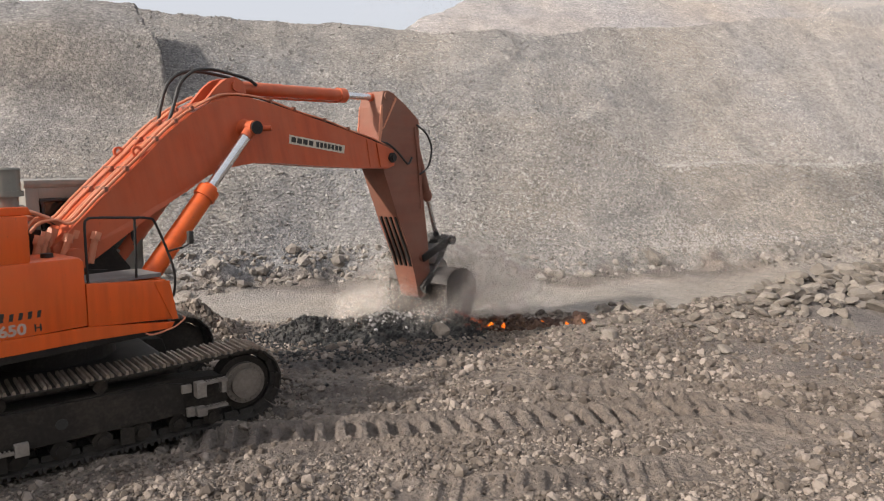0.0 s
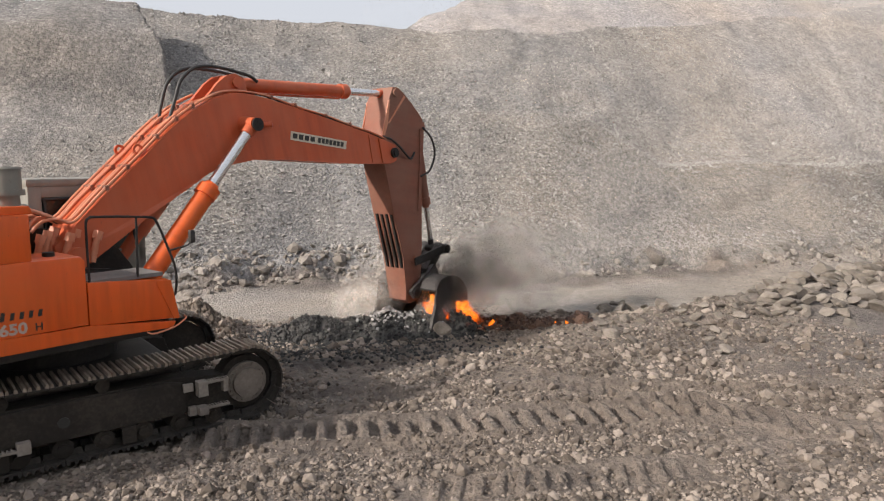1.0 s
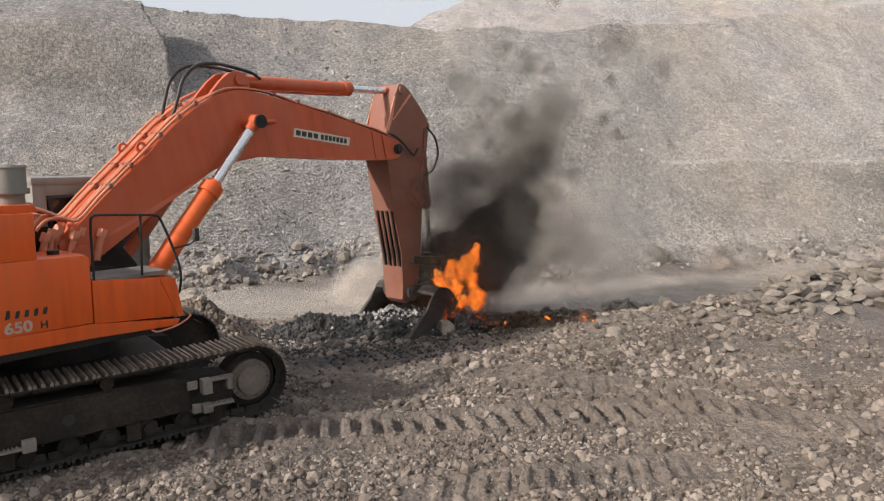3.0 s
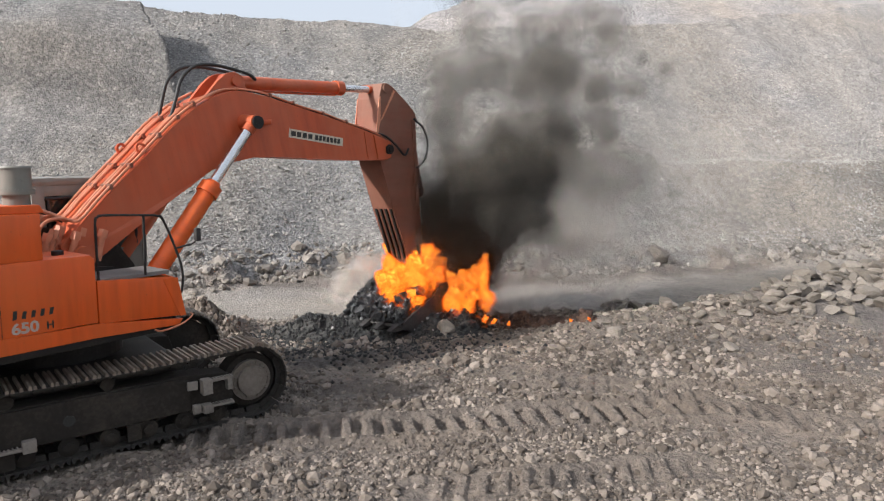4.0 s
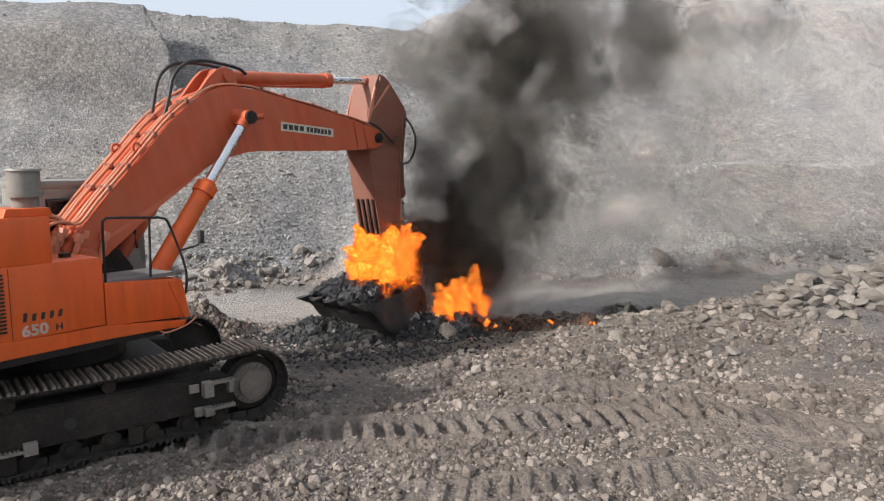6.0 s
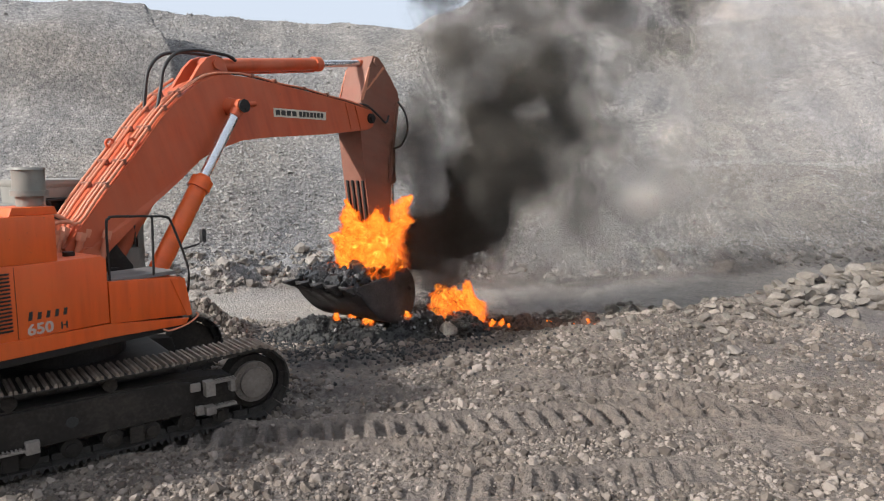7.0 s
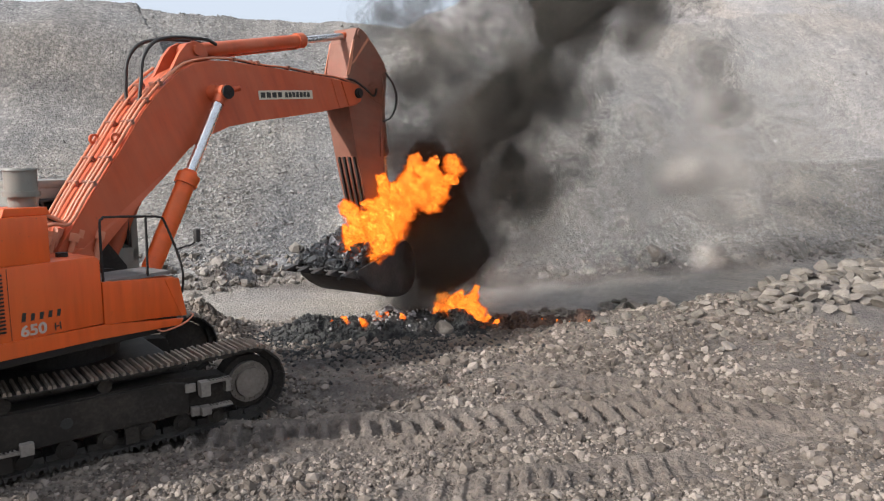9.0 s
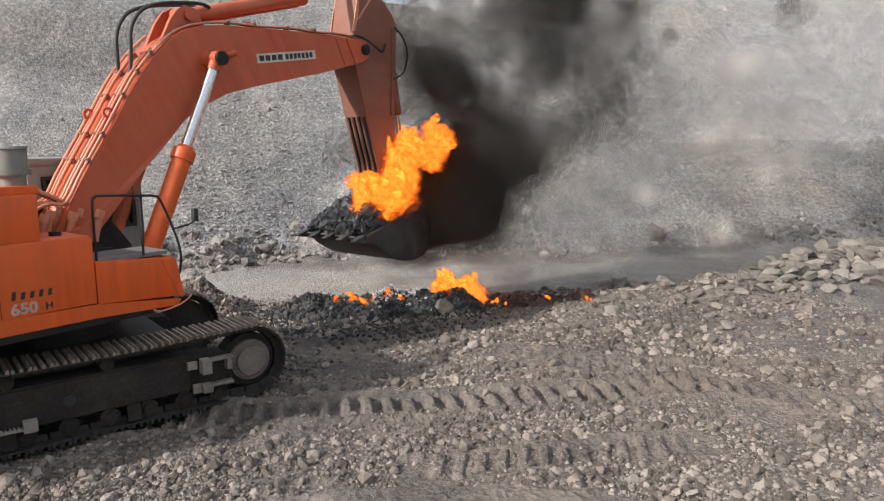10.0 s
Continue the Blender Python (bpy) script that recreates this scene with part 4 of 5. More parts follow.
    # hoses over the boom foot
    for k in range(3):
        bm = tube(bmesh.new(), spline([(-0.65, -0.30 + 0.14 * k, 2.75), (-0.62, -0.30 + 0.14 * k, 3.20), (-0.40, -0.28 + 0.13 * k, 3.32), (-0.1, -0.28 + 0.13 * k, 3.22), (0.1, -0.28 + 0.13 * k, 3.1)]), 0.03)
        part("hydraulic_hose", bm, RUBBER if k == 1 else PIPE_PAINT, up, "", True)
    return up


BOOM_TOP = [(-0.20, 0.24), (0.25, 0.50), (0.61, 0.72), (1.37, 1.15), (1.96, 1.50), (2.42, 1.71), (2.91, 1.86), (3.28, 1.88), (3.55, 1.83), (3.94, 1.69), (4.54, 1.42), (5.60, 0.93), (6.34, 0.57), (6.90, 0.27), (7.10, 0.15)]
BOOM_LOW = [(7.14, -0.06), (7.05, -0.20), (6.85, -0.22), (6.20, -0.06), (5.56, 0.10), (4.70, 0.34), (4.03, 0.53), (3.43, 0.67), (2.83, 0.72), (2.47, 0.66), (2.00, 0.50), (1.35, 0.30), (0.80, 0.08), (0.2, -0.16), (-0.12, -0.18), (-0.24, 0.0)]


def build_boom(parent):
    bm = prism(bmesh.new(), BOOM_TOP + BOOM_LOW, -0.42, 0.42, 0.018, [(-0.3, 0.86), (1.5, 1.0), (5.5, 1.0), (7.1, 0.97)])
    boom = part("boom", bm, BOOM_PAINT, parent, "faded orange box-section boom")
    bm = bmesh.new()
    for y in (-0.25, 0.17):
        prism(bm, [(2.75, 1.80), (3.15, 2.08), (3.36, 2.18), (3.55, 2.19), (3.70, 2.08), (3.72, 1.74), (3.4, 1.80)], y, y + 0.08, 0.01)
    rod(bm, (3.52, -0.30, 2.03), (3.52, 0.30, 2.03), 0.09)
    part("cylinder_lug", bm, BOOM_PAINT, boom)
    for side in (-1, 1):
        bm = bmesh.new()
        rod(bm, (3.39, side * 0.40, 1.30), (3.39, side * 0.56, 1.30), 0.17, 0.13, seg=24)
        rod(bm, (3.39, side * 0.50, 1.30), (3.39, side * 0.78, 1.30), 0.085, seg=20)
        part("cylinder_boss", bm, BOOM_PAINT, boom, "", True)
        bm = rod(bmesh.new(), (3.39, side * 0.775, 1.30), (3.39, side * 0.80, 1.30), 0.115, seg=20)
        for a in range(4):
            p = Vector((3.39 + 0.05 * math.cos(a * 1.57), side * 0.795, 1.30 + 0.05 * math.sin(a * 1.57)))
            rod(bm, p, p + Vector((0, side * 0.02, 0)), 0.018, seg=6)
        part("pin_cap", bm, DARK_STEEL, boom)
        bm = rod(bmesh.new(), (3.68, side * 0.40, 1.24), (3.86, side * 0.56, 1.22), 0.05, seg=12)
        part("hose_clamp", bm, BOOM_PAINT, boom)
        bm = rod(bmesh.new(), (6.99, side * 0.40, 0.0), (6.99, side * 0.49, 0.0), 0.11, seg=20)
        rod(bm, (6.99, side * 0.48, 0.0), (6.99, side * 0.53, 0.0), 0.075, seg=8)
        part("pin_cap", bm, DARK_STEEL, boom)
        bm = prism(bmesh.new(), [(6.33, 0.53), (6.48, 0.46), (6.44, -0.08), (6.30, -0.05)], side * 0.42 - 0.012, side * 0.42 + 0.012, 0.006)
        prism(bm, [(6.60, 0.40), (7.08, 0.16), (7.12, -0.05), (7.02, -0.18), (6.85, -0.205), (6.60, -0.13)], side * 0.42 - 0.02, side * 0.42 + 0.02, 0.008)
        part("end_plate", bm, BOOM_PAINT, boom)
    bm = bmesh.new()
    rod(bm, (0, -0.55, 0), (0, 0.55, 0), 0.16, seg=24)
    part("foot", bm, BOOM_PAINT, boom, "", True)
    # lifting eyes
    for x, z, y in ((1.42, 1.30, -0.30), (1.42, 1.30, 0.30), (4.72, 1.40, -0.05)):
        bm = ring(bmesh.new(), (x, y, z), "y", 0.085, 0.05, 0.04, 20)
        part("lifting_eye", bm, BOOM_PAINT, boom)
    # steel pipes along the top, with clamps
    def over(x, up):
        return float(np.interp(x, [a for a, _ in BOOM_TOP], [b for _, b in BOOM_TOP])) + up
    for k, y in enumerate((-0.36, -0.26, -0.13, 0.13, 0.26, 0.36)):
        end = (3.1, 2.6, 2.4, 2.4, 2.6, 3.0)[k]
        xs = np.linspace(0.15, end, 9)
        pts = [(-0.42, y * 0.9, 0.52 + 0.05 * (k % 2)), (-0.25, y * 0.9, 0.62 + 0.06 * (k % 2)), (-0.05, y, 0.60)] + [(x, y, over(x, 0.06 + 0.02 * (k % 2))) for x in xs]
        bm = tube(bmesh.new(), spline(pts, 3), 0.026)
        part("hydraulic_pipe", bm, PIPE_PAINT, boom, "", True)
    for y in (-0.38, -0.30):
        xs = np.linspace(3.0, 6.9, 14)
        bm = tube(bmesh.new(), spline([(2.5, y, over(2.5, 0.06)), *[(x, y, over(x, 0.05 + 0.012 * math.sin(5 * x))) for x in xs]], 3), 0.018)
        part("hydraulic_pipe", bm, PIPE_PAINT if y < -0.35 else RUBBER, boom, "", True)
    for x in (0.75, 1.15, 1.75, 2.15, 2.5, 4.1, 4.6, 5.3, 5.9):
        wide = 0.40 if x < 3 else 0.0
        z = over(x, 0.0)
        bm = bmesh.new()
        for y0, y1 in ((-0.40, -0.10), (0.08, 0.40)) if wide else ((-0.41, -0.27),):
            box(bm, x - 0.025, x + 0.025, y0, y1, z + 0.02, z + 0.095, 0.006)
        part("pipe_clamp", bm, ARM_PAINT, boom)
    # hoses from the pipes up to the arm cylinder
    for y, far in ((-0.22, 0.0), (0.20, 0.25)):
        pts = [(2.10 + far * 0.2, y, 1.62), (2.30, y, 1.92), (2.50, y, 2.22), (2.80, y, 2.38), (3.15, y, 2.36), (3.55, y * 0.8, 2.24), (3.9, y * 0.7, 2.10), (4.05, y * 0.6, 1.98)]
        part("hydraulic_hose", tube(bmesh.new(), spline(pts), 0.030), RUBBER, boom, "black rubber hose", True)
    pts = [(6.75, -0.36, 0.40), (7.0, -0.40, 0.30), (7.25, -0.42, 0.05), (7.5, -0.42, -0.25), (7.7, -0.40, -0.15)]
    part("hydraulic_hose", tube(bmesh.new(), spline(pts), 0.024), RUBBER, boom, "", True)
    # decal with the maker's two words as plain shapes on the cream plate
    a = math.atan2(0.455 - 0.93, 5.655 - 4.315)
    m = pose(4.315, -0.4225, 0.93, 0, -math.degrees(a), 0)
    bm = box(bmesh.new(), 0.0, 1.42, -0.004, 0.004, -0.083, 0.083)
    decal = part("decal", bm, CREAM, boom, "cream maker's plate with black bars")
    decal.matrix_basis = m
    for x0, letters in ((0.05, 4), (0.66, 7)):
        w = 0.142 if letters == 4 else 0.100
        for k in range(letters):
            bm = bmesh.new()
            x = x0 + k * w
            box(bm, x, x + w * 0.76, -0.008, -0.004, -0.048, 0.048, 0.0)
            part("bar", bm, INK, decal)
    return boom


def build_arm(parent):
    """Arm. Origin: boom-tip pin; x towards the cylinder pin, so that the arm hangs along -x."""
    out = [(1.44, 0.10), (1.47, -0.05), (1.42, -0.22), (1.18, -0.62), (0.95, -0.98), (0.62, -1.08), (-0.66, -1.17), (-1.9, -1.36), (-2.95, -1.50), (-3.28, -1.42), (-3.38, -1.20), (-3.30, -1.04), (-3.02, -0.98),
           (-2.3, -0.76), (-1.5, -0.38), (-0.6, 0.00), (-0.25, 0.15), (0.0, 0.22), (0.35, 0.25), (1.1, 0.20)]
    bm = prism(bmesh.new(), out, -0.33, 0.33, 0.018, [(-3.4, 0.80), (-2.8, 0.95), (-0.5, 1.0), (1.5, 1.0)])
    arm = part("arm", bm, ARM_PAINT, parent, "dusty orange digging arm")
    for side in (-1, 1):
        bm = prism(bmesh.new(), [(0.35, 0.29), (1.12, 0.20), (1.16, 0.15), (0.62, 0.16), (0.35, 0.22)], side * 0.33 - 0.012, side * 0.33 + 0.012)
        prism(bm, [(0.62, 0.16), (0.64, 0.11), (1.30, -0.32), (1.33, -0.27)], side * 0.33 - 0.014, side * 0.33 + 0.014)
        part("rib", bm, PIPE_PAINT, arm)
        bm = rod(bmesh.new(), (1.34, side * 0.30, 0.0), (1.34, side * 0.37, 0.0), 0.09, seg=20)
        part("pin_cap", bm, ARM_PAINT, arm)
        bm = rod(bmesh.new(), (0.0, side * 0.32, 0.0), (0.0, side * 0.36, 0.0), 0.20, seg=28)
        part("pin_boss", bm, ARM_PAINT, arm)
        bm = rod(bmesh.new(), (-2.35, side * 0.30, -1.18), (-2.35, side * 0.40, -1.18), 0.12, seg=20)
        part("pin_boss", bm, ARM_PAINT, arm)
    for k in range(4):
        y = -0.25 + 0.15 * k
        bm = prism(bmesh.new(), [(-1.35, -0.27), (-2.55, -0.80), (-2.56, -0.90), (-1.35, -0.37)], y - 0.026, y + 0.026)
        part("wear_bar", bm, DARK_STEEL, arm)
    bm = bmesh.new()
    for y in (-0.21, 0.15):
        prism(bm, [(1.05, -0.80), (0.90, -1.20), (0.74, -1.25), (0.55, -1.06)], y, y + 0.06, 0.008)
    part("cylinder_lug", bm, ARM_PAINT, arm)
    pts = [(0.75, -0.36, -0.98), (0.55, -0.38, -1.30), (0.2, -0.40, -1.45), (-0.2, -0.40, -1.32), (-0.38, -0.38, -1.05)]
    part("hydraulic_hose", tube(bmesh.new(), spline(pts), 0.024), RUBBER, arm, "black rubber hose", True)
    bm = tube(bmesh.new(), spline([(0.7, -0.352, -0.9), (0.1, -0.352, -0.98), (-1.2, -0.352, -1.10)]), 0.016)
    part("hydraulic_pipe", bm, ARM_PAINT, arm, "", True)
    return arm


def build_bucket(parent):
    """Bucket. Origin: its pin; x towards the tooth tips, z into the belly."""
    shell = [(1.48, 0.12), (1.22, 0.52), (0.85, 0.88), (0.40, 1.12), (0.0, 1.20), (-0.32, 1.08), (-0.50, 0.82), (-0.52, 0.48), (-0.36, 0.20), (-0.12, 0.12)]
    bm = bmesh.new()
    smooth = [Vector((p.x, 0, 0.12 + (p.z - 0.12) * 1.16)) for p in spline([(x, 0, z) for x, z in shell], 4)]
    inner = [p + (Vector((0.30, 0, 0.42)) - p).normalized() * 0.05 for p in smooth]
    prism(bm, [(p.x, p.z) for p in smooth] + [(p.x, p.z) for p in reversed(inner)], -0.95, 0.95)
    bucket = part("bucket", bm, BUCKET_STEEL, parent, "scorched dark steel rock bucket", True)
    for y0 in (-0.95, 0.90):
        rim = [(p.x, p.z) for p in smooth[1:-1]]
        bm = prism(bmesh.new(), rim + [(0.10, 0.14), (0.45, 0.22), (1.0, 0.16)], y0, y0 + 0.05, 0.006)
        part("side_plate", bm, BUCKET_STEEL, bucket)
        bm = prism(bmesh.new(), [(0.2, 0.18), (1.46, 0.06), (1.52, 0.14), (1.32, 0.30), (0.3, 0.30)], y0 - 0.015, y0 + 0.065, 0.01)
        part("side_cutter", bm, BUCKET_STEEL, bucket)
    bm = prism(bmesh.new(), [(1.34, 0.20), (1.56, 0.04), (1.60, 0.06), (1.50, 0.20), (1.40, 0.30)], -0.95, 0.95)
    part("lip", bm, BUCKET_STEEL, bucket)
    for k in range(5):
        y = -0.86 + 0.43 * k
        bm = prism(bmesh.new(), [(1.44, 0.22), (1.50, 0.02), (1.84, -0.02), (1.84, 0.01), (1.58, 0.18)], y - 0.07, y + 0.07, 0.012, None)
        part("tooth", bm, BUCKET_STEEL, bucket, "blunt worn bucket tooth")
    for y in (-0.42, 0.34):
        bm = prism(bmesh.new(), [(-0.13, -0.05), (0.0, -0.14), (0.14, 0.0), (0.12, 0.20), (-0.34, 0.30), (-0.48, 0.80), (-0.66, 0.68), (-0.74, 0.52), (-0.60, 0.42)], y, y + 0.08, 0.008)
        part("hanger", bm, BUCKET_STEEL, bucket)
    bm = rod(bmesh.new(), (0, -0.46, 0), (0, 0.46, 0), 0.08, seg=18)
    part("pin", bm, DARK_STEEL, bucket)
    return bucket


def build_cylinder(parent, name, length, r, rod_len, rod_r, paint_, y):
    """A hydraulic cylinder in two parts: barrel along x from its pin, rod back along -x from its pin."""
    bm = bmesh.new()
    rod(bm, (0.05, 0, 0), (length, 0, 0), r, seg=24)
    rod(bm, (length - 0.12, 0, 0), (length + 0.06, 0, 0), r * 1.22, seg=24)
    rod(bm, (length + 0.05, 0, 0), (length + 0.13, 0, 0), r * 0.95, r * 0.75, seg=24)
    rod(bm, (0, -r * 0.9, 0), (0, r * 0.9, 0), r * 1.15, seg=20)
    barrel = part(name + "_barrel", bm, paint_, parent, "orange hydraulic cylinder barrel", True)
    bm = tube(bmesh.new(), [(0.2, 0.03, -r - 0.02), (length * 0.6, 0.03, -r - 0.02), (length - 0.1, 0.03, -r - 0.02)], 0.02)
    part("hydraulic_pipe", bm, paint_, barrel, "", True)
    bm = rod(bmesh.new(), (-rod_len, 0, 0), (-0.08, 0, 0), rod_r, seg=20)
    shaft = part(name + "_rod", bm, CHROME, parent, "bright chrome cylinder rod", True)
    bm = rod(bmesh.new(), (0, -r * 0.8, 0), (0, r * 0.8, 0), r * 0.85, seg=20)
    rod(bm, (-0.22, 0, 0), (-0.05, 0, 0), r * 0.7, seg=16)
    part("rod_eye", bm, {"bucket_cylinder": DARK_STEEL}.get(name, BOOM_PAINT), shaft, "", True)
    return barrel, shaft


def smooth_rows(rows, step):
    """The rows (time first) carried through by a monotone cubic, every step seconds."""
    a = np.array(rows, float)
    t, out = a[:, 0], []
    ts = np.arange(0, 10 + step / 2, step)
    cols = [ts]
    for c in range(1, a.shape[1]):
        y = a[:, c]
        h, d = np.diff(t), np.diff(y) / np.diff(t)
        m = np.zeros(len(t))
        m[1:-1] = np.where(d[:-1] * d[1:] > 0, (d[:-1] * h[1:] + d[1:] * h[:-1]) / (h[:-1] + h[1:]), 0)
        m[1:-1] = np.clip(m[1:-1], -3 * np.minimum(abs(d[:-1]), abs(d[1:])), 3 * np.minimum(abs(d[:-1]), abs(d[1:])))
        m[0], m[-1] = d[0], d[-1]
        k = np.clip(np.searchsorted(t, ts, "right") - 1, 0, len(t) - 2)
        u = (ts - t[k]) / h[k]
        cols.append((2 * u ** 3 - 3 * u ** 2 + 1) * y[k] + (u ** 3 - 2 * u ** 2 + u) * h[k] * m[k] + (-2 * u ** 3 + 3 * u ** 2) * y[k + 1] + (u ** 3 - u ** 2) * h[k] * m[k + 1])
    return np.array(cols).T


def bar_pose(turn, p, q, y):
    """Pose of a bar from p to q in the boom's plane (x, z), at the side y."""
    a = math.degrees(math.atan2(q[1] - p[1], q[0] - p[0]))
    return turn @ pose(p[0], y, p[1], 0, -a, 0)


def meet(p, r, q, k):
    """The crossing of two circles on the forward side."""
    p, q = Vector(p), Vector(q)
    d = (q - p).length
    a = (r * r - k * k + d * d) / (2 * d)
    h = math.sqrt(max(r * r - a * a, 0.0))
    u = (q - p) / d
    w = Vector((-u.y, u.x))
    c = [p + u * a + w * h, p + u * a - w * h]
    return max(c, key=lambda v: v.x)


ARM_PIN = (-3.10, -1.18)
CYL_FOOT = (1.05, 2.04)


def linkage(swing, boom, arm, bucket):
    """All joints for one stance, in the upper structure's plane."""
    def turned(o, v, a):
        c, s = math.cos(radians(a)), math.sin(radians(a))
        return (o[0] + c * v[0] - s * v[1], o[1] + s * v[0] + c * v[1])
    j = {"foot": FOOT}
    j["tip"] = turned(FOOT, (BOOM, 0), boom)
    j["cyl"] = turned(FOOT, (3.39, 1.30), boom)
    j["lug"] = turned(FOOT, (3.52, 2.03), boom)
    j["horn"] = turned(j["tip"], (HORN, 0), arm)
    j["pin"] = turned(j["tip"], ARM_PIN, arm)
    j["pivot"] = turned(j["tip"], (-2.35, -1.18), arm)
    j["mount"] = turned(j["tip"], (0.82, -1.12), arm)
    j["ear"] = turned(j["pin"], (-0.62, 0.55), bucket)
    j["link"] = tuple(meet(j["pivot"], 1.0, j["ear"], 0.62))
    return j


def build_excavator():
    root = new("excavator")
    root.matrix_basis = pose(BASE[0], BASE[1], 0.0, 0, 0, TRACK_HEADING)
    tagged(root, "large orange crawler excavator digging in a burning coal heap", "excavator")
    for side in (-1, 1):
        build_track(root, side)
    bm = box(bmesh.new(), -1.3, 1.3, -1.25, 1.25, 0.55, 1.12, 0.05)
    part("car_body", bm, DARK_STEEL, root, "black centre frame between the crawlers")
    parts = {"upper": build_upper(root), "boom": build_boom(root), "arm": build_arm(root), "bucket": build_bucket(root)}
    for side, k in ((-0.64, "right"), (0.64, "left")):
        parts["boom_" + k] = build_cylinder(root, "boom_cylinder", 1.92, 0.15, 1.9, 0.088, ORANGE if side < 0 else BOOM_PAINT, side)
    parts["arm_cyl"] = build_cylinder(root, "arm_cylinder", 2.78, 0.125, 2.0, 0.075, BOOM_PAINT, 0.0)
    parts["bucket_cyl"] = build_cylinder(root, "bucket_cylinder", 1.85, 0.105, 1.7, 0.062, ARM_PAINT, 0.0)
    bm = bmesh.new()
    for y in (-0.44, 0.38):
        prism(bm, [(-0.10, -0.09), (-0.12, 0.0), (-0.10, 0.09), (1.09, 0.10), (1.13, 0.0), (1.09, -0.10)], y, y + 0.06, 0.01)
    rod(bm, (1.0, -0.52, 0), (1.0, 0.52, 0), 0.11, seg=16)
    parts["rocker"] = part("rocker_link", bm, DARK_STEEL, root)
    bm = bmesh.new()
    for y in (-0.30, 0.14):
        prism(bm, [(-0.10, -0.10), (-0.13, 0.0), (-0.10, 0.10), (0.71, 0.12), (0.75, 0.0), (0.71, -0.12)], y, y + 0.16, 0.02)
    box(bm, 0.16, 0.46, -0.15, 0.15, -0.07, 0.07, 0.02)
    rod(bm, (0.0, -0.42, 0), (0.0, 0.42, 0), 0.10, seg=16)
    rod(bm, (0.62, -0.40, 0), (0.62, 0.40, 0), 0.10, seg=16)
    parts["h_link"] = part("bucket_link", bm, BUCKET_STEEL, root)
    return root, parts


def excavator_rows():
    rows = {}
    for t, swing, boom, arm, bucket in smooth_rows(STANCE, 0.25):
        turn = pose(0, 0, 0, 0, 0, swing - TRACK_HEADING)
        j = linkage(swing, boom, arm, bucket)
        def put(name, m):
            rows.setdefault(name, []).append((t, m))
        put("upper", turn)
        put("boom", turn @ pose(FOOT[0], 0, FOOT[1], 0, -boom, 0))
        put("arm", turn @ pose(j["tip"][0], 0, j["tip"][1], 0, -arm, 0))
        put("bucket", turn @ pose(j["pin"][0], 0, j["pin"][1], 0, -bucket, 0))
        for k, y in (("right", -0.64), ("left", 0.64)):
            m = bar_pose(turn, CYL_FOOT, j["cyl"], y)
            put("boom_" + k + "_a", m)
            put("boom_" + k + "_b", bar_pose(turn, j["cyl"], (2 * j["cyl"][0] - CYL_FOOT[0], 2 * j["cyl"][1] - CYL_FOOT[1]), y))
        for k, p, q in (("arm_cyl", j["lug"], j["horn"]), ("bucket_cyl", j["mount"], j["link"])):
            put(k + "_a", bar_pose(turn, p, q, 0.0))
            put(k + "_b", bar_pose(turn, q, (2 * q[0] - p[0], 2 * q[1] - p[1]), 0.0))
        put("rocker", bar_pose(turn, j["pivot"], j["link"], 0.0))
        put("h_link", bar_pose(turn, j["link"], j["ear"], 0.0))
    return rows


def bucket_world(step=0.25):
    """The bucket's pose in the world, time by time."""
    root = pose(BASE[0], BASE[1], 0.0, 0, 0, TRACK_HEADING)
    return [(t, root @ m) for t, m in excavator_rows()["bucket"]]


# ---------------------------------------------------------------- the burning heap
HEAP = [  # x, y, height, half widths
    (-3.3, 15.5, 0.50, 0.75, 0.55), (-2.5, 15.2, 0.26, 0.70, 0.50), (-1.7, 15.6, 0.34, 0.80, 0.60), (-0.9, 15.8, 0.30, 0.80, 0.60),
    (-0.1, 15.8, 0.32, 0.60, 0.55), (0.5, 15.9, 0.28, 0.45, 0.50)]
CLOD = [(-5.65, 15.4, 0.50, 0.42, 0.45), (-5.15, 15.3, 0.30, 0.40, 0.40), (-6.3, 15.6, 0.40, 0.5, 0.5)]
RIDGE = [(1.15, 16.3, 0.26, 0.34, 0.36), (1.75, 16.3, 0.30, 0.36, 0.36), (2.5, 16.2, 0.20, 0.50, 0.32), (3.35, 16.2, 0.24, 0.22, 0.26)]


def pile(rows, x, y, seed):
    z = 0.0
    for cx, cy, h, wx, wy in rows:
        z = z + h * np.exp(-((x - cx) / wx) ** 2 - ((y - cy) / wy) ** 2)
    return z * (0.9 + 0.7 * fbm(x, y, 0.6, 3, seed)) + 0.10 * fbm(x, y, 0.35, 3, seed + 5) * np.clip(z * 4, 0, 1)


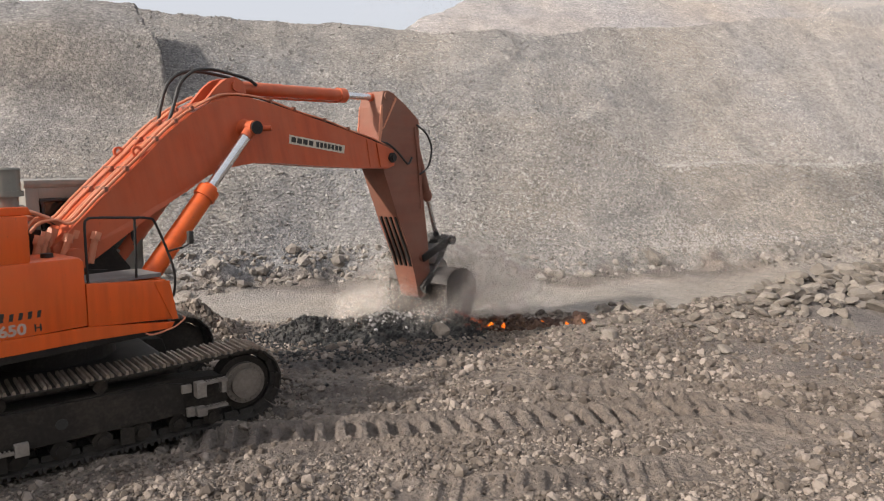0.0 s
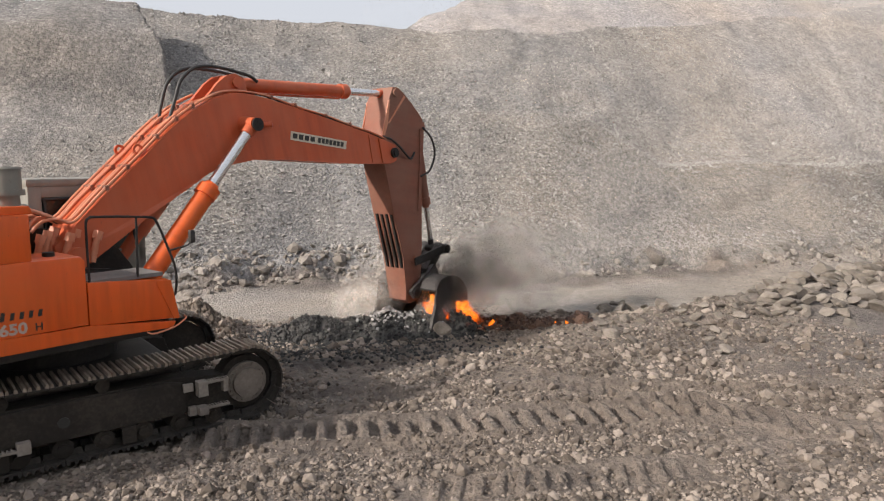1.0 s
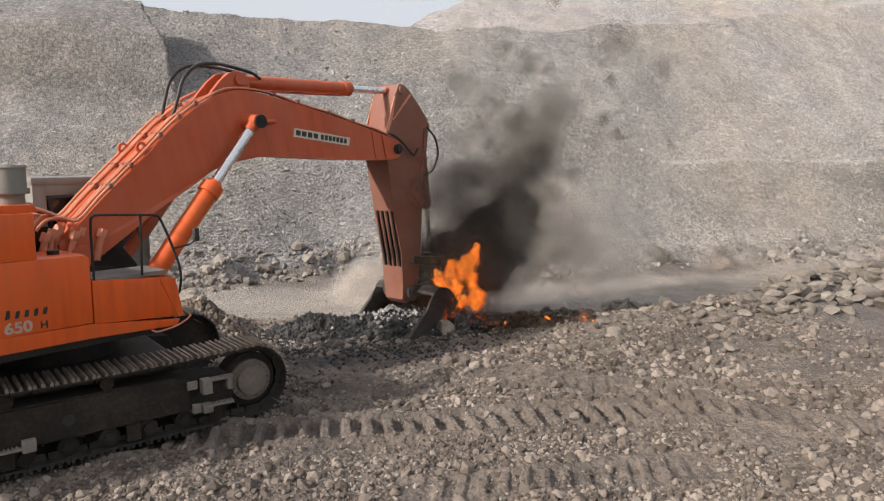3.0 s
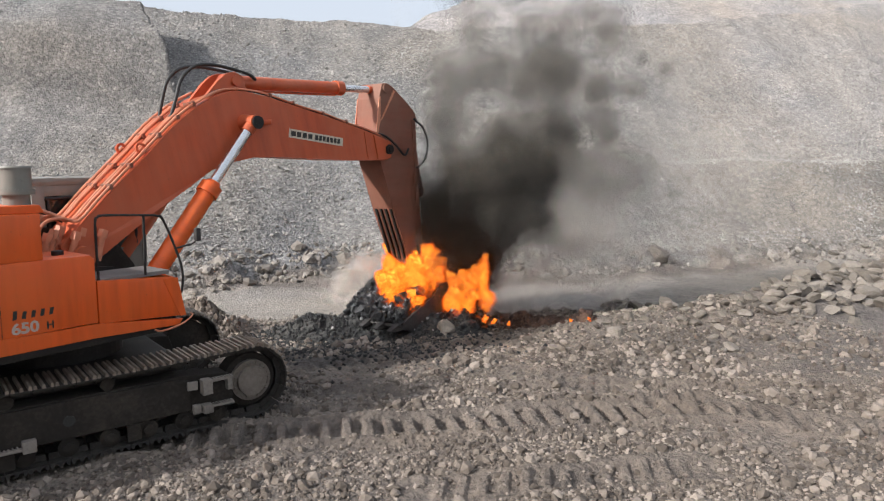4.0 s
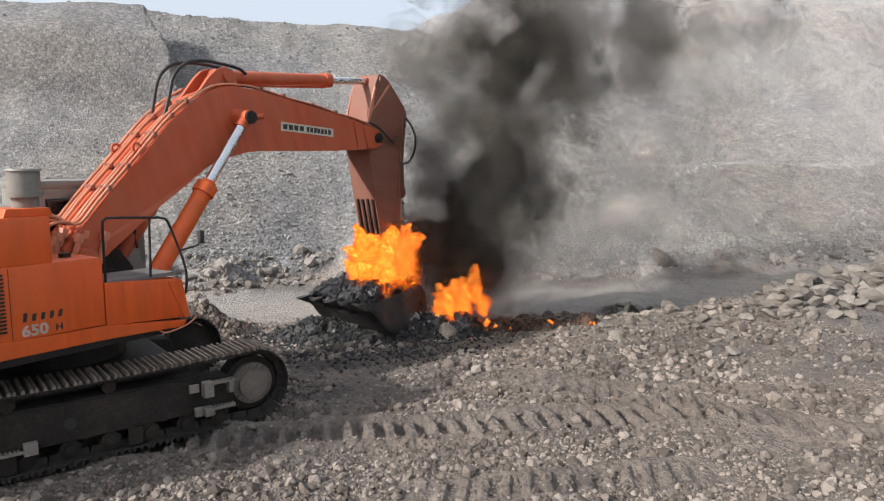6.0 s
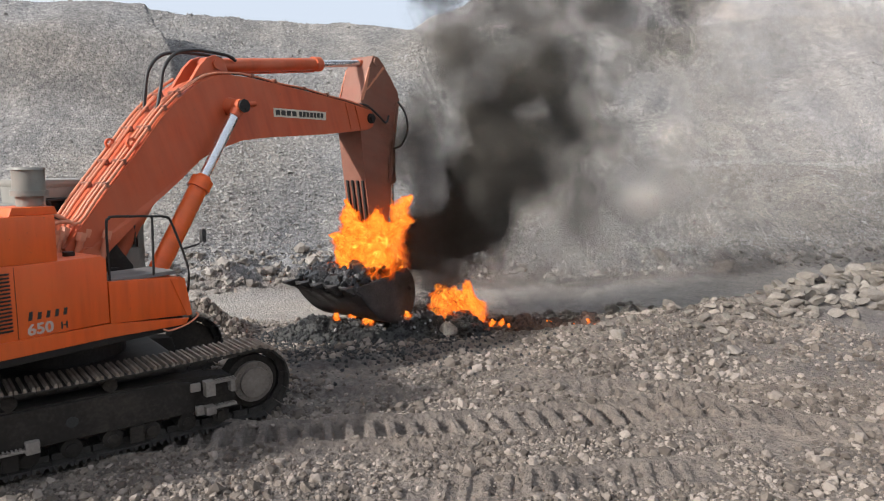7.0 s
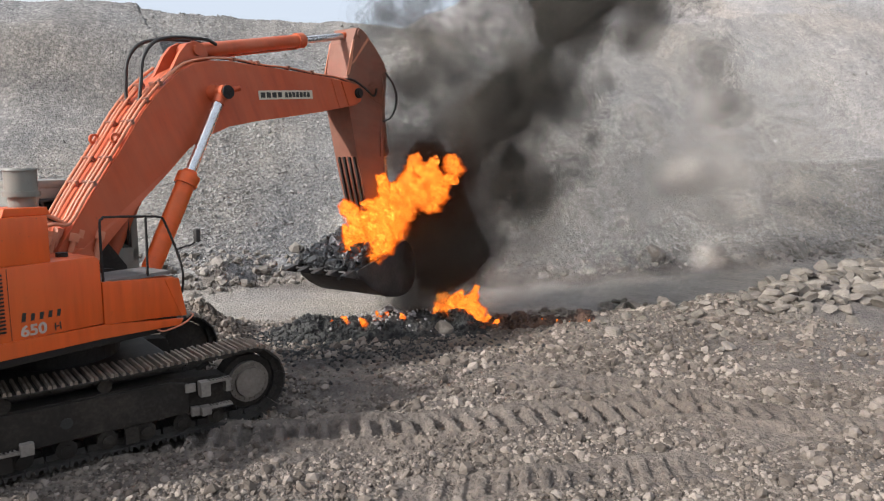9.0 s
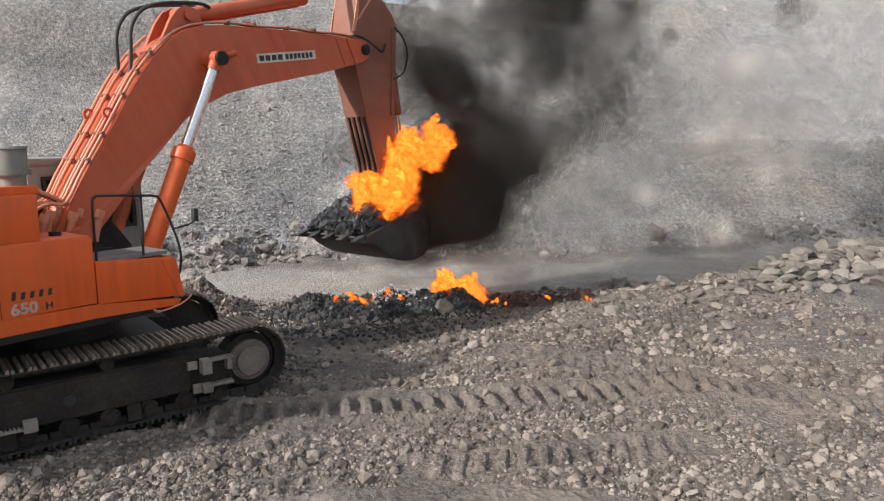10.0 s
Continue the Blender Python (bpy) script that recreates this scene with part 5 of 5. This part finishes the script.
def build_pile(name, rows, material, x0, x1, y0, y1, seed, label, category, lumps, size):
    xs, ys = np.arange(x0, x1, 0.04), np.arange(y0, y1, 0.04)
    X, Y = np.meshgrid(xs, ys)
    Z = ground_height(X, Y) + pile(rows, X, Y, seed) - 0.07
    v = np.stack([X, Y, Z], -1).reshape(-1, 3)
    n, k = X.shape
    i, j = np.meshgrid(np.arange(n - 1), np.arange(k - 1), indexing="ij")
    f = np.stack([i * k + j, i * k + j + 1, (i + 1) * k + j + 1, (i + 1) * k + j], -1).reshape(-1, 4)
    ob = tagged(mesh_from(name, v, f, material), label, category)
    rng = np.random.default_rng(seed)
    x, y = rng.uniform(x0, x1, lumps * 6), rng.uniform(y0, y1, lumps * 6)
    p = pile(rows, x, y, seed)
    keep = np.flatnonzero(p > 0.05)[:lumps]
    s = size * (1 - rng.uniform(0, 0.97, len(keep))) ** -0.4
    pts = np.stack([x[keep], y[keep], ground_height(x[keep], y[keep]) + p[keep] - 0.06], -1)
    tagged(stones(name.split("_")[0] + "_rubble", pts, np.clip(s, 0.025, 0.22), material, seed + 1, 0.8, 0.9), "loose lumps lying on the " + label, category, kind="stuff")
    return ob


def heap_top(x, y):
    return float(ground_height(x, y) + pile(HEAP, np.float64(x), np.float64(y), 81) + pile(RIDGE, np.float64(x), np.float64(y), 83))


def build_ash():
    rng = np.random.default_rng(17)
    n = 300
    x, y = rng.normal(-1.35, 0.55, n), rng.normal(15.75, 0.28, n)
    z = ground_height(x, y) + pile(HEAP, x, y, 81) + 0.0
    ob = stones("ash", np.stack([x, y, z], -1), rng.uniform(0.02, 0.075, n), ASH, 18, 0.5, 0.9)
    tagged(ob, "flakes of pale ash on the coal heap", "ash", kind="stuff")
    n = 2600
    x, y = rng.normal(-2.2, 1.5, n), rng.normal(14.5, 0.75, n)
    z = ground_height(x, y) + 0.005
    ob = stones("coal_fines", np.stack([x, y, z], -1), rng.uniform(0.02, 0.07, n), ASHY_COAL, 19, 0.6, 0.6)
    tagged(ob, "small coal crumbs spilled before the heap", "coal", kind="stuff")


def build_load():
    """Coal heaped in the bucket, in the bucket's own space."""
    rng = np.random.default_rng(23)
    n = 1300
    u, y = rng.uniform(-0.45, 1.50, n), rng.uniform(-0.84, 0.84, n)
    floor = np.interp(u, [-0.5, 0.0, 0.5, 1.0, 1.5], [0.75, 1.05, 1.02, 0.66, 0.14])
    top = np.interp(u, [-0.5, 0.0, 0.6, 1.1, 1.55], [0.04, -0.08, -0.20, -0.20, -0.02]) * np.cos(y / 0.95 * 1.2)
    z = top + (floor - top) * rng.uniform(0, 1, n) ** 2.2
    s = 0.075 * (1 - rng.uniform(0, 0.97, n)) ** -0.33
    ob = stones("coal_load", np.stack([u, y, z], -1), np.clip(s, 0.06, 0.26), COAL, 24, 0.85, 1.5)
    # a solid core, so that no light comes through between the lumps
    bm = prism(bmesh.new(), [(-0.50, 0.10), (-0.1, 0.0), (0.6, -0.11), (1.1, -0.10), (1.45, 0.10), (1.1, 0.5), (0.5, 0.9), (0.0, 0.98), (-0.45, 0.75)], -0.84, 0.84, 0.1)
    core = part("coal_core", bm, COAL, ob)
    return tagged(ob, "black lumps of smouldering coal heaped in the bucket", "coal")


# ---------------------------------------------------------------- flames
def tongue_mesh(seed, name="flame"):
    """A billow of flame about 1 m high on its origin: bulging low, ragged and tapering above, of six skins."""
    rng = np.random.default_rng(seed)
    bm = bmesh.new()
    lean, tw = rng.uniform(-0.10, 0.30), rng.uniform(0, 6.28)
    skin = bm.verts.layers.float.new("skin")
    for shell, deep in ((1.0, 0.0), (0.88, 0.12), (0.75, 0.28), (0.62, 0.5), (0.48, 0.75), (0.34, 1.0)):
        made = bmesh.ops.create_icosphere(bm, subdivisions=4, radius=1.0)["verts"]
        for v in made:
            p = v.co.copy()
            v[skin] = deep
            h = (p.z + 1) / 2
            wide = 0.40 * shell * (1.0 - 0.45 * h * h)
            at = Vector((p.x + tw, p.y, p.z * 0.8 + seed))
            q = noise.noise_vector(at * 1.3) * 0.26 + noise.noise_vector(at * 3.2) * 0.13 + noise.noise_vector(at * 7.5) * 0.05
            q *= 0.45 + 0.75 * h
            v.co = Vector((p.x * wide, p.y * wide, 0.5 + p.z * 0.5 * (0.72 + 0.28 * shell))) + Vector((q.x + lean * h * h + 0.06 * math.sin(5 * h + tw), q.y, q.z * 1.1))
    me = bpy.data.meshes.new(name)
    bm.to_mesh(me)
    bm.free()
    me.shade_smooth()
    return me


def flame_piece(name, me, material, parent, size, tall):
    data = me
    if material.name not in [m.name for m in me.materials if m]:
        data = me.copy()
        data.materials.clear()
        data.materials.append(material)
    ob = new(name, data)
    ob.parent, ob.scale = parent, (size, size, size * tall)
    return tagged(ob, kind="stuff")


FIRE_LINES = []  # (object, rows) gathered for motions()


def build_fires():
    rng = np.random.default_rng(31)
    shapes = [tongue_mesh(40 + k) for k in range(7)]
    # fire on the bucket's load: rows of time, height, drift along x, spread
    fire = tagged(new("bucket_fire"), "bright orange flames leaping from the coal in the bucket", "fire")
    where = bucket_world()
    ts = [t for t, _ in where]
    shape_rows = [(0, 0.4, 0.1, 0.5), (3.6, 0.4, 0.3, 0.6), (4.0, 0.55, 0.4, 0.6), (4.5, 0.35, 0.45, 0.7), (5.0, 0.55, 0.5, 0.8), (5.5, 1.25, 0.3, 0.8), (6.2, 1.1, 0.4, 0.8), (7.0, 1.25, 0.35, 0.75), (7.5, 1.35, 0.7, 0.8),
                  (8.0, 1.45, 0.8, 0.75), (8.4, 0.85, 0.7, 0.8), (9.0, 1.8, 1.9, 0.8), (9.5, 1.35, 1.3, 0.85), (10.0, 1.6, 1.4, 0.8)]
    table = np.array(shape_rows)
    for k in range(40):
        f = (k + 0.5) / 40
        f = f ** 1.25
        size = rng.uniform(0.75, 1.10) * (1.0 - 0.30 * f)
        ob = flame_piece("flame", shapes[k % 7], FLAME, fire, size, rng.uniform(0.75, 1.15))
        ox, oy, ph, spin = rng.uniform(-0.75, 0.70), rng.uniform(-0.80, 0.55), rng.uniform(0, 6.28), rng.uniform(-60, 60)
        rows = []
        for t, m in where:
            h, drift, spread = (float(np.interp(t, table[:, 0], table[:, c])) for c in (1, 2, 3))
            base = m @ Vector((0.25 + ox * (1 - 0.6 * f), oy * (1 - 0.5 * f), 0.05))
            buried = -2.2 if t < 3.6 else 0.0
            flick = math.sin(9.0 * t + ph) * 0.10
            p = base + Vector((drift * f, 0.1 * f, h * f - 0.30 + flick + buried))
            rows.append((t, pose(p.x, p.y, p.z, 8 * math.sin(7 * t + ph), 6 + 14 * drift * f + 10 * math.sin(6 * t + 2 * ph), spin * math.sin(1.3 * t + ph) + 57 * ph)))
        FIRE_LINES.append((ob, rows))
    # fire at the heap
    heap = tagged(new("heap_fire"), "orange flames burning low on the coal heap", "fire")
    hot = np.array([(0, 0.0, 0.3, 16.2), (0.4, 0.15, 0.35, 16.2), (1.0, 0.30, 0.2, 16.1), (1.5, 0.85, 0.05, 16.0), (2.0, 1.0, -0.05, 16.0), (2.5, 1.25, 0.0, 16.0), (3.3, 1.1, 0.3, 16.1), (4.0, 1.0, 0.5, 16.2), (4.5, 1.0, 0.55, 16.2),
                    (5.0, 1.0, 0.6, 16.2), (5.5, 0.7, 0.5, 16.2), (7.0, 0.48, 0.3, 16.1), (7.5, 0.36, 0.4, 16.1), (8.0, 0.6, 0.25, 16.1), (8.5, 0.34, 0.4, 16.2), (9.0, 0.34, 0.4, 16.2), (10.0, 0.30, 0.35, 16.2)])
    for k in range(20):
        f = ((k + 0.5) / 20) ** 1.2
        size = rng.uniform(0.50, 0.80) * (1.0 - 0.3 * f)
        ob = flame_piece("flame", shapes[(k + 3) % 7], FLAME, heap, size, rng.uniform(0.8, 1.2))
        ox, oy, ph = rng.uniform(-0.65, 0.55), rng.uniform(-0.3, 0.3), rng.uniform(0, 6.28)
        rows = []
        for t in ts:
            h, cx, cy = (float(np.interp(t, hot[:, 0], hot[:, c])) for c in (1, 2, 3))
            z = 0.30 + h * (f - 0.15) + 0.08 * math.sin(8.5 * t + ph) - (1.25 if h < 0.1 else 0.7 * (1 - min(1, h / 0.6)))
            rows.append((t, pose(cx + ox * (1 - 0.55 * f) + 0.2 * f * h, cy + oy, z, 8 * math.sin(6 * t + ph), 6 + 10 * math.sin(7 * t + ph), 57 * ph + 40 * math.sin(t + ph))))
        FIRE_LINES.append((ob, rows))
    # small licks on the burnt ridge and under the bucket
    small = tagged(new("low_fire"), "small licks of flame along the burnt ridge", "fire")
    for k, (x, y, s, t0) in enumerate(((1.15, 16.1, 0.22, 0), (1.45, 16.05, 0.16, 0), (2.45, 16.0, 0.20, 0), (2.65, 16.0, 0.14, 0), (3.0, 16.0, 0.16, 0), (3.38, 15.95, 0.20, 0), (3.5, 15.95, 0.15, 0), (0.95, 16.0, 0.25, 4.0), (1.25, 16.1, 0.22, 7.0),
                                       (-2.2, 15.35, 0.34, 6.4), (-1.9, 15.4, 0.36, 6.4), (-1.6, 15.45, 0.40, 6.4), (-1.35, 15.5, 0.36, 6.4), (-2.55, 15.3, 0.26, 6.6), (-1.05, 15.5, 0.3, 6.6), (-2.0, 15.3, 0.28, 6.2))):
        ob = flame_piece("flame", shapes[k % 7], LOW_FLAME, small, s * (0.9 if k < 7 else 1.0), 0.8 if k < 9 else 0.8)
        z0, ph = heap_top(x, y) - 0.10 - 0.04 * (k < 7), 1.7 * k
        rows = []
        for t in ts:
            z = z0 + 0.05 * math.sin(8 * t + ph) - (0.8 if t < t0 else 0.0) - (0.17 if k > 8 and t > 8.2 else 0)
            rows.append((t, pose(x + 0.05 * math.sin(3 * t + ph), y, z, 0, 8 * math.sin(6 * t + ph), 57 * ph)))
        FIRE_LINES.append((ob, rows))
    bed = stones("embers", np.stack([rng.normal(0.35, 0.45, 90), rng.normal(15.95, 0.2, 90), np.full(90, 0.0)], -1) * 1.0, rng.uniform(0.03, 0.09, 90), EMBER, 33)
    me = bed.data
    co = np.empty(len(me.vertices) * 3, np.float32)
    me.vertices.foreach_get("co", co)
    co = co.reshape(-1, 12, 3)
    mid = co.mean(1)
    co[:, :, 2] += (ground_height(mid[:, 0], mid[:, 1]) + pile(HEAP, mid[:, 0], mid[:, 1], 81) + pile(RIDGE, mid[:, 0], mid[:, 1], 83) - 0.05)[:, None]
    me.vertices.foreach_set("co", co.ravel())
    tagged(bed, "glowing embers on the heap", "embers", kind="stuff")


# ---------------------------------------------------------------- smoke and dust
def puff_mesh(seed, material, name="smoke_puff", skins=(0.28, 0.42, 0.56, 0.70, 0.84, 0.97)):
    """A billow about 1 m in radius, of four lumpy skins one inside the other."""
    bm = bmesh.new()
    for k, shell in enumerate(skins):
        made = bmesh.ops.create_icosphere(bm, subdivisions=3, radius=1.0)["verts"]
        for v in made:
            p = v.co.copy()
            q = noise.noise(p * 1.3 + Vector((seed * 3.1, k * 0.6, 0))) * 0.34 + noise.noise(p * 3.1 + Vector((seed * 7.7, 0, k * 1.1))) * 0.18
            v.co = p * shell * (1 + q)
    me = bpy.data.meshes.new(name)
    bm.to_mesh(me)
    bm.free()
    me.materials.append(material)
    me.shade_smooth()
    return me


def build_smoke():
    rng = np.random.default_rng(51)
    plume = tagged(new("smoke_plume"), "thick black-brown smoke rolling up from the burning coal", "smoke")
    early, late = ([puff_mesh(60 + k, m, "smoke_puff", (0.30, 0.48, 0.66, 0.82, 0.97)) for k in range(5)] for m in (BROWN_SMOKE, SMOKE))
    n = 0
    starts = list(np.arange(0.35, 9.95, 0.20))
    for start in starts:
        strong = np.interp(start, [0.3, 1.0, 2.0], [0.5, 0.8, 1.0])
        count = 10 if start > 1.2 else 6
        for k in range(count):
            t0 = max(0.3, start + rng.uniform(-0.12, 0.12))
            off = Vector(rng.normal(0, 1, 3))
            off = off.normalized() * rng.uniform(0.3, 1.0)
            size = rng.uniform(0.35, 1.25) * strong
            ob = new("smoke_puff", (late if t0 > 5.6 or (t0 > 2.9 and k % 2) else early)[n % 5])
            ob.parent, ob.scale = plume, (size, size, size)
            tagged(ob, kind="stuff")
            n += 1
            rise, wind = rng.uniform(1.9, 2.7), np.interp(t0, [0, 2, 4, 6, 10], [1.55, 1.2, 1.0, 1.3, 1.5]) * (rng.uniform(0.40, 1.12) if t0 < 5 else rng.uniform(0.10, 1.45))
            sx = float(np.interp(t0, [0, 3, 5, 7, 8.5, 10], [0.3, 0.0, -0.2, -0.55, -0.45, -0.3])) + (rng.normal(0.1, 0.40) if k % 2 else rng.normal(-0.35, 0.35) * (t0 > 1.2))
            sy, spin = 16.4 + rng.normal(0, 0.40), rng.uniform(-40, 40)
            rows = [(0.0, pose(sx, sy, -1.9, 0, 0, 0))]
            if t0 > 0.4:
                rows.append((t0 - 0.05, pose(sx, sy, -1.9, 0, 0, 0)))
            for a in (0.25, 0.6, 1.0, 1.5, 2.0, 2.7, 3.4, 4.4):
                t = t0 + a
                if t > 10.0:
                    break
                grow = 0.20 + 0.85 * a ** 0.85
                curl = Vector((math.sin(2.1 * t + n), math.cos(1.7 * t + n), math.sin(1.9 * t + 2 * n))) * 0.10 * a
                p = Vector((sx + wind * (a - 0.25 * (1 - math.exp(-a))), sy + 0.45 * a, -0.1 + float(np.interp(t0, [4.0, 6.5], [0.0, 0.9])) + rise * a ** 0.96)) + Vector((off.x * (1.2 if t0 < 5 else 1.7), off.y, off.z)) * grow + curl
                rows.append((t, pose(p.x, p.y, p.z, spin * a * 0.6, spin * a * 0.4, spin * a)))
            if rows[-1][0] < 10.0:
                t, m = rows[-1]
                a = 10.0 - t0
                p = Vector((sx + wind * a, sy + 0.45 * a, rise * a)) + off * (0.14 + 1.0 * 3.8)
                if a > 4.6:
                    rows.append((10.0, pose(p.x, p.y, max(p.z, m.translation.z + 1), spin * 4.4 * 0.6, spin * 4.4 * 0.4, spin * 4.4)))
                else:
                    q = m.translation
                    d = 10.0 - t
                    rows.append((10.0, pose(q.x + wind * d, q.y + 0.4 * d, q.z + rise * d, *[math.degrees(x) for x in m.to_euler()])))
            FIRE_LINES.append((ob, rows))
    # thinner grey smoke that the wind carries off along the wall
    haze = tagged(new("smoke_veil"), "thin grey smoke drifting off along the pit wall", "smoke")
    shapes = [puff_mesh(75 + k, THIN_SMOKE, "smoke_puff", (0.40, 0.65, 0.90)) for k in range(3)]
    for e, t0 in enumerate(np.arange(0.9, 9.8, 0.16)):
        size = rng.uniform(1.3, 2.3)
        ob = tagged(new("smoke_puff", shapes[e % 3]), kind="stuff")
        ob.parent, ob.scale = haze, (size, size, size)
        sx, sy, off = 0.3, 16.8, Vector(rng.normal(0, 0.6, 3))
        wind, rise = rng.uniform(1.9, 2.9), rng.uniform(0.5, 1.9)
        rows = [(0.0, pose(sx, sy, -2.6))] + ([(t0 - 0.05, pose(sx, sy, -2.6))] if t0 > 0.1 else [])
        for a in (0.5, 1.2, 2.2, 3.5, 5.0, 7.0, 9.2):
            if t0 + a < 10.0:
                rows.append((t0 + a, pose(sx + wind * a + off.x * a * 0.4, sy + 0.9 * a, 0.2 + rise * a + off.z * a * 0.3, 6 * a, 4 * a, 8 * a)))
        a = 10.0 - t0
        rows.append((10.0, pose(sx + wind * a + off.x * a * 0.4, sy + 0.9 * a, 0.2 + rise * a + off.z * a * 0.3, 6 * a, 4 * a, 8 * a)))
        FIRE_LINES.append((ob, rows))
    # pale dust stirred up round the bucket, and thin dust hanging over the road
    dust = tagged(new("dust_cloud"), "thin pale dust hanging over the haul road", "dust")
    near = [puff_mesh(95 + k, NEAR_DUST, "dust_puff", (0.30, 0.52, 0.74, 0.95)) for k in range(3)]
    wide = [puff_mesh(90 + k, DUST_CLOUD, "dust_puff", (0.40, 0.85)) for k in range(3)]
    for k, (x, y, z, size, vx, vz) in enumerate((
            (-1.5, 15.5, 0.7, 0.6, -0.1, 0.2), (-2.0, 15.7, 0.4, 0.6, -0.15, 0.1), (0.9, 15.9, 1.0, 0.8, 0.6, 0.3), (-1.9, 16.4, 0.6, 0.7, -0.1, 0.12), (-1.4, 16.9, 0.9, 0.9, 0.1, 0.2), (-0.9, 16.0, 0.8, 0.6, 0.2, 0.3), (0.6, 16.4, 0.8, 0.8, 0.6, 0.3), (1.2, 16.9, 1.2, 1.0, 0.7, 0.3), (0.0, 16.9, 1.5, 0.9, 0.6, 0.4),
            (2.0, 17.2, 0.9, 0.9, 0.7, 0.2), (-0.3, 15.7, 0.4, 0.55, 0.2, 0.15), (0.9, 16.5, 1.9, 0.9, 0.7, 0.4), (0.3, 15.9, 0.5, 0.6, 0.5, 0.2), (-2.3, 16.6, 0.4, 0.6, -0.1, 0.1), (1.7, 16.6, 0.5, 0.7, 0.6, 0.1))):
        ob = tagged(new("dust_puff", near[k % 3]), kind="stuff")
        ob.parent, ob.scale = dust, (size * 1.2, size, size * 0.9)
        FIRE_LINES.append((ob, [(t, pose(x + vx * t, y + 0.2 * t, z + vz * t, 0, 0, 9 * t)) for t in (0, 2.5, 5, 7.5, 10.0)]))
    for k, (x, y, z, size) in enumerate(((3.5, 19.0, 1.4, 2.4), (6.5, 20.0, 1.6, 2.6), (9.5, 21.5, 1.8, 2.6), (5.0, 20.5, 3.4, 2.8), (8.5, 22.0, 4.0, 3.0), (12.5, 24.0, 2.2, 3.0),
                                         (4.0, 25.0, 6.5, 3.6), (9.0, 27.0, 8.0, 4.0), (14.0, 28.0, 6.0, 4.2), (17.0, 28.0, 9.5, 4.2), (0.5, 26.0, 8.5, 3.4))):
        ob = tagged(new("dust_puff", wide[k % 3]), kind="stuff")
        ob.parent, ob.scale = dust, (size * 1.3, size, size * 0.8)
        FIRE_LINES.append((ob, [(t, pose(x + 0.25 * t, y, z + 0.05 * t, 0, 0, 3 * t)) for t in (0, 2.5, 5, 7.5, 10.0)]))


def build_burning():
    build_pile("coal_mound", HEAP, ASHY_COAL, -5.2, 1.3, 13.6, 17.2, 81, "black smoking heap of coal and ash on the pit floor", "coal heap", 2600, 0.030)
    build_pile("burnt_ridge", RIDGE, CHAR, 0.6, 4.0, 15.5, 17.1, 83, "low ridge of red-brown burnt earth", "burnt earth", 300, 0.05)
    build_pile("rubble_mound", CLOD, STONE, -7.2, -4.3, 14.5, 16.5, 85, "brown mound of rubble beside the crawler", "rubble", 900, 0.045)
    build_ash()
    build_fires()
    build_smoke()


# ---------------------------------------------------------------- the place
build_ground()
EXCAVATOR, PARTS = build_excavator()
build_burning()
LOAD = build_load()
build_rocks()
scatter_floor()
scatter_slope()


def motions():
    for name, rows in excavator_rows().items():
        target = PARTS[name] if name in PARTS else PARTS[name[:-2]][0 if name.endswith("_a") else 1]
        walk(target, rows)
    # the coal lies in the heap until the bucket has scooped it up
    where = bucket_world()
    held = next(m for t, m in where if t >= 3.25)
    rest = Matrix.Translation((0, 0, -0.9)) @ held
    walk(LOAD, [(t, m if t >= 3.5 else rest) for t, m in where])
    for ob, rows in FIRE_LINES:
        walk(ob, rows)


motions()
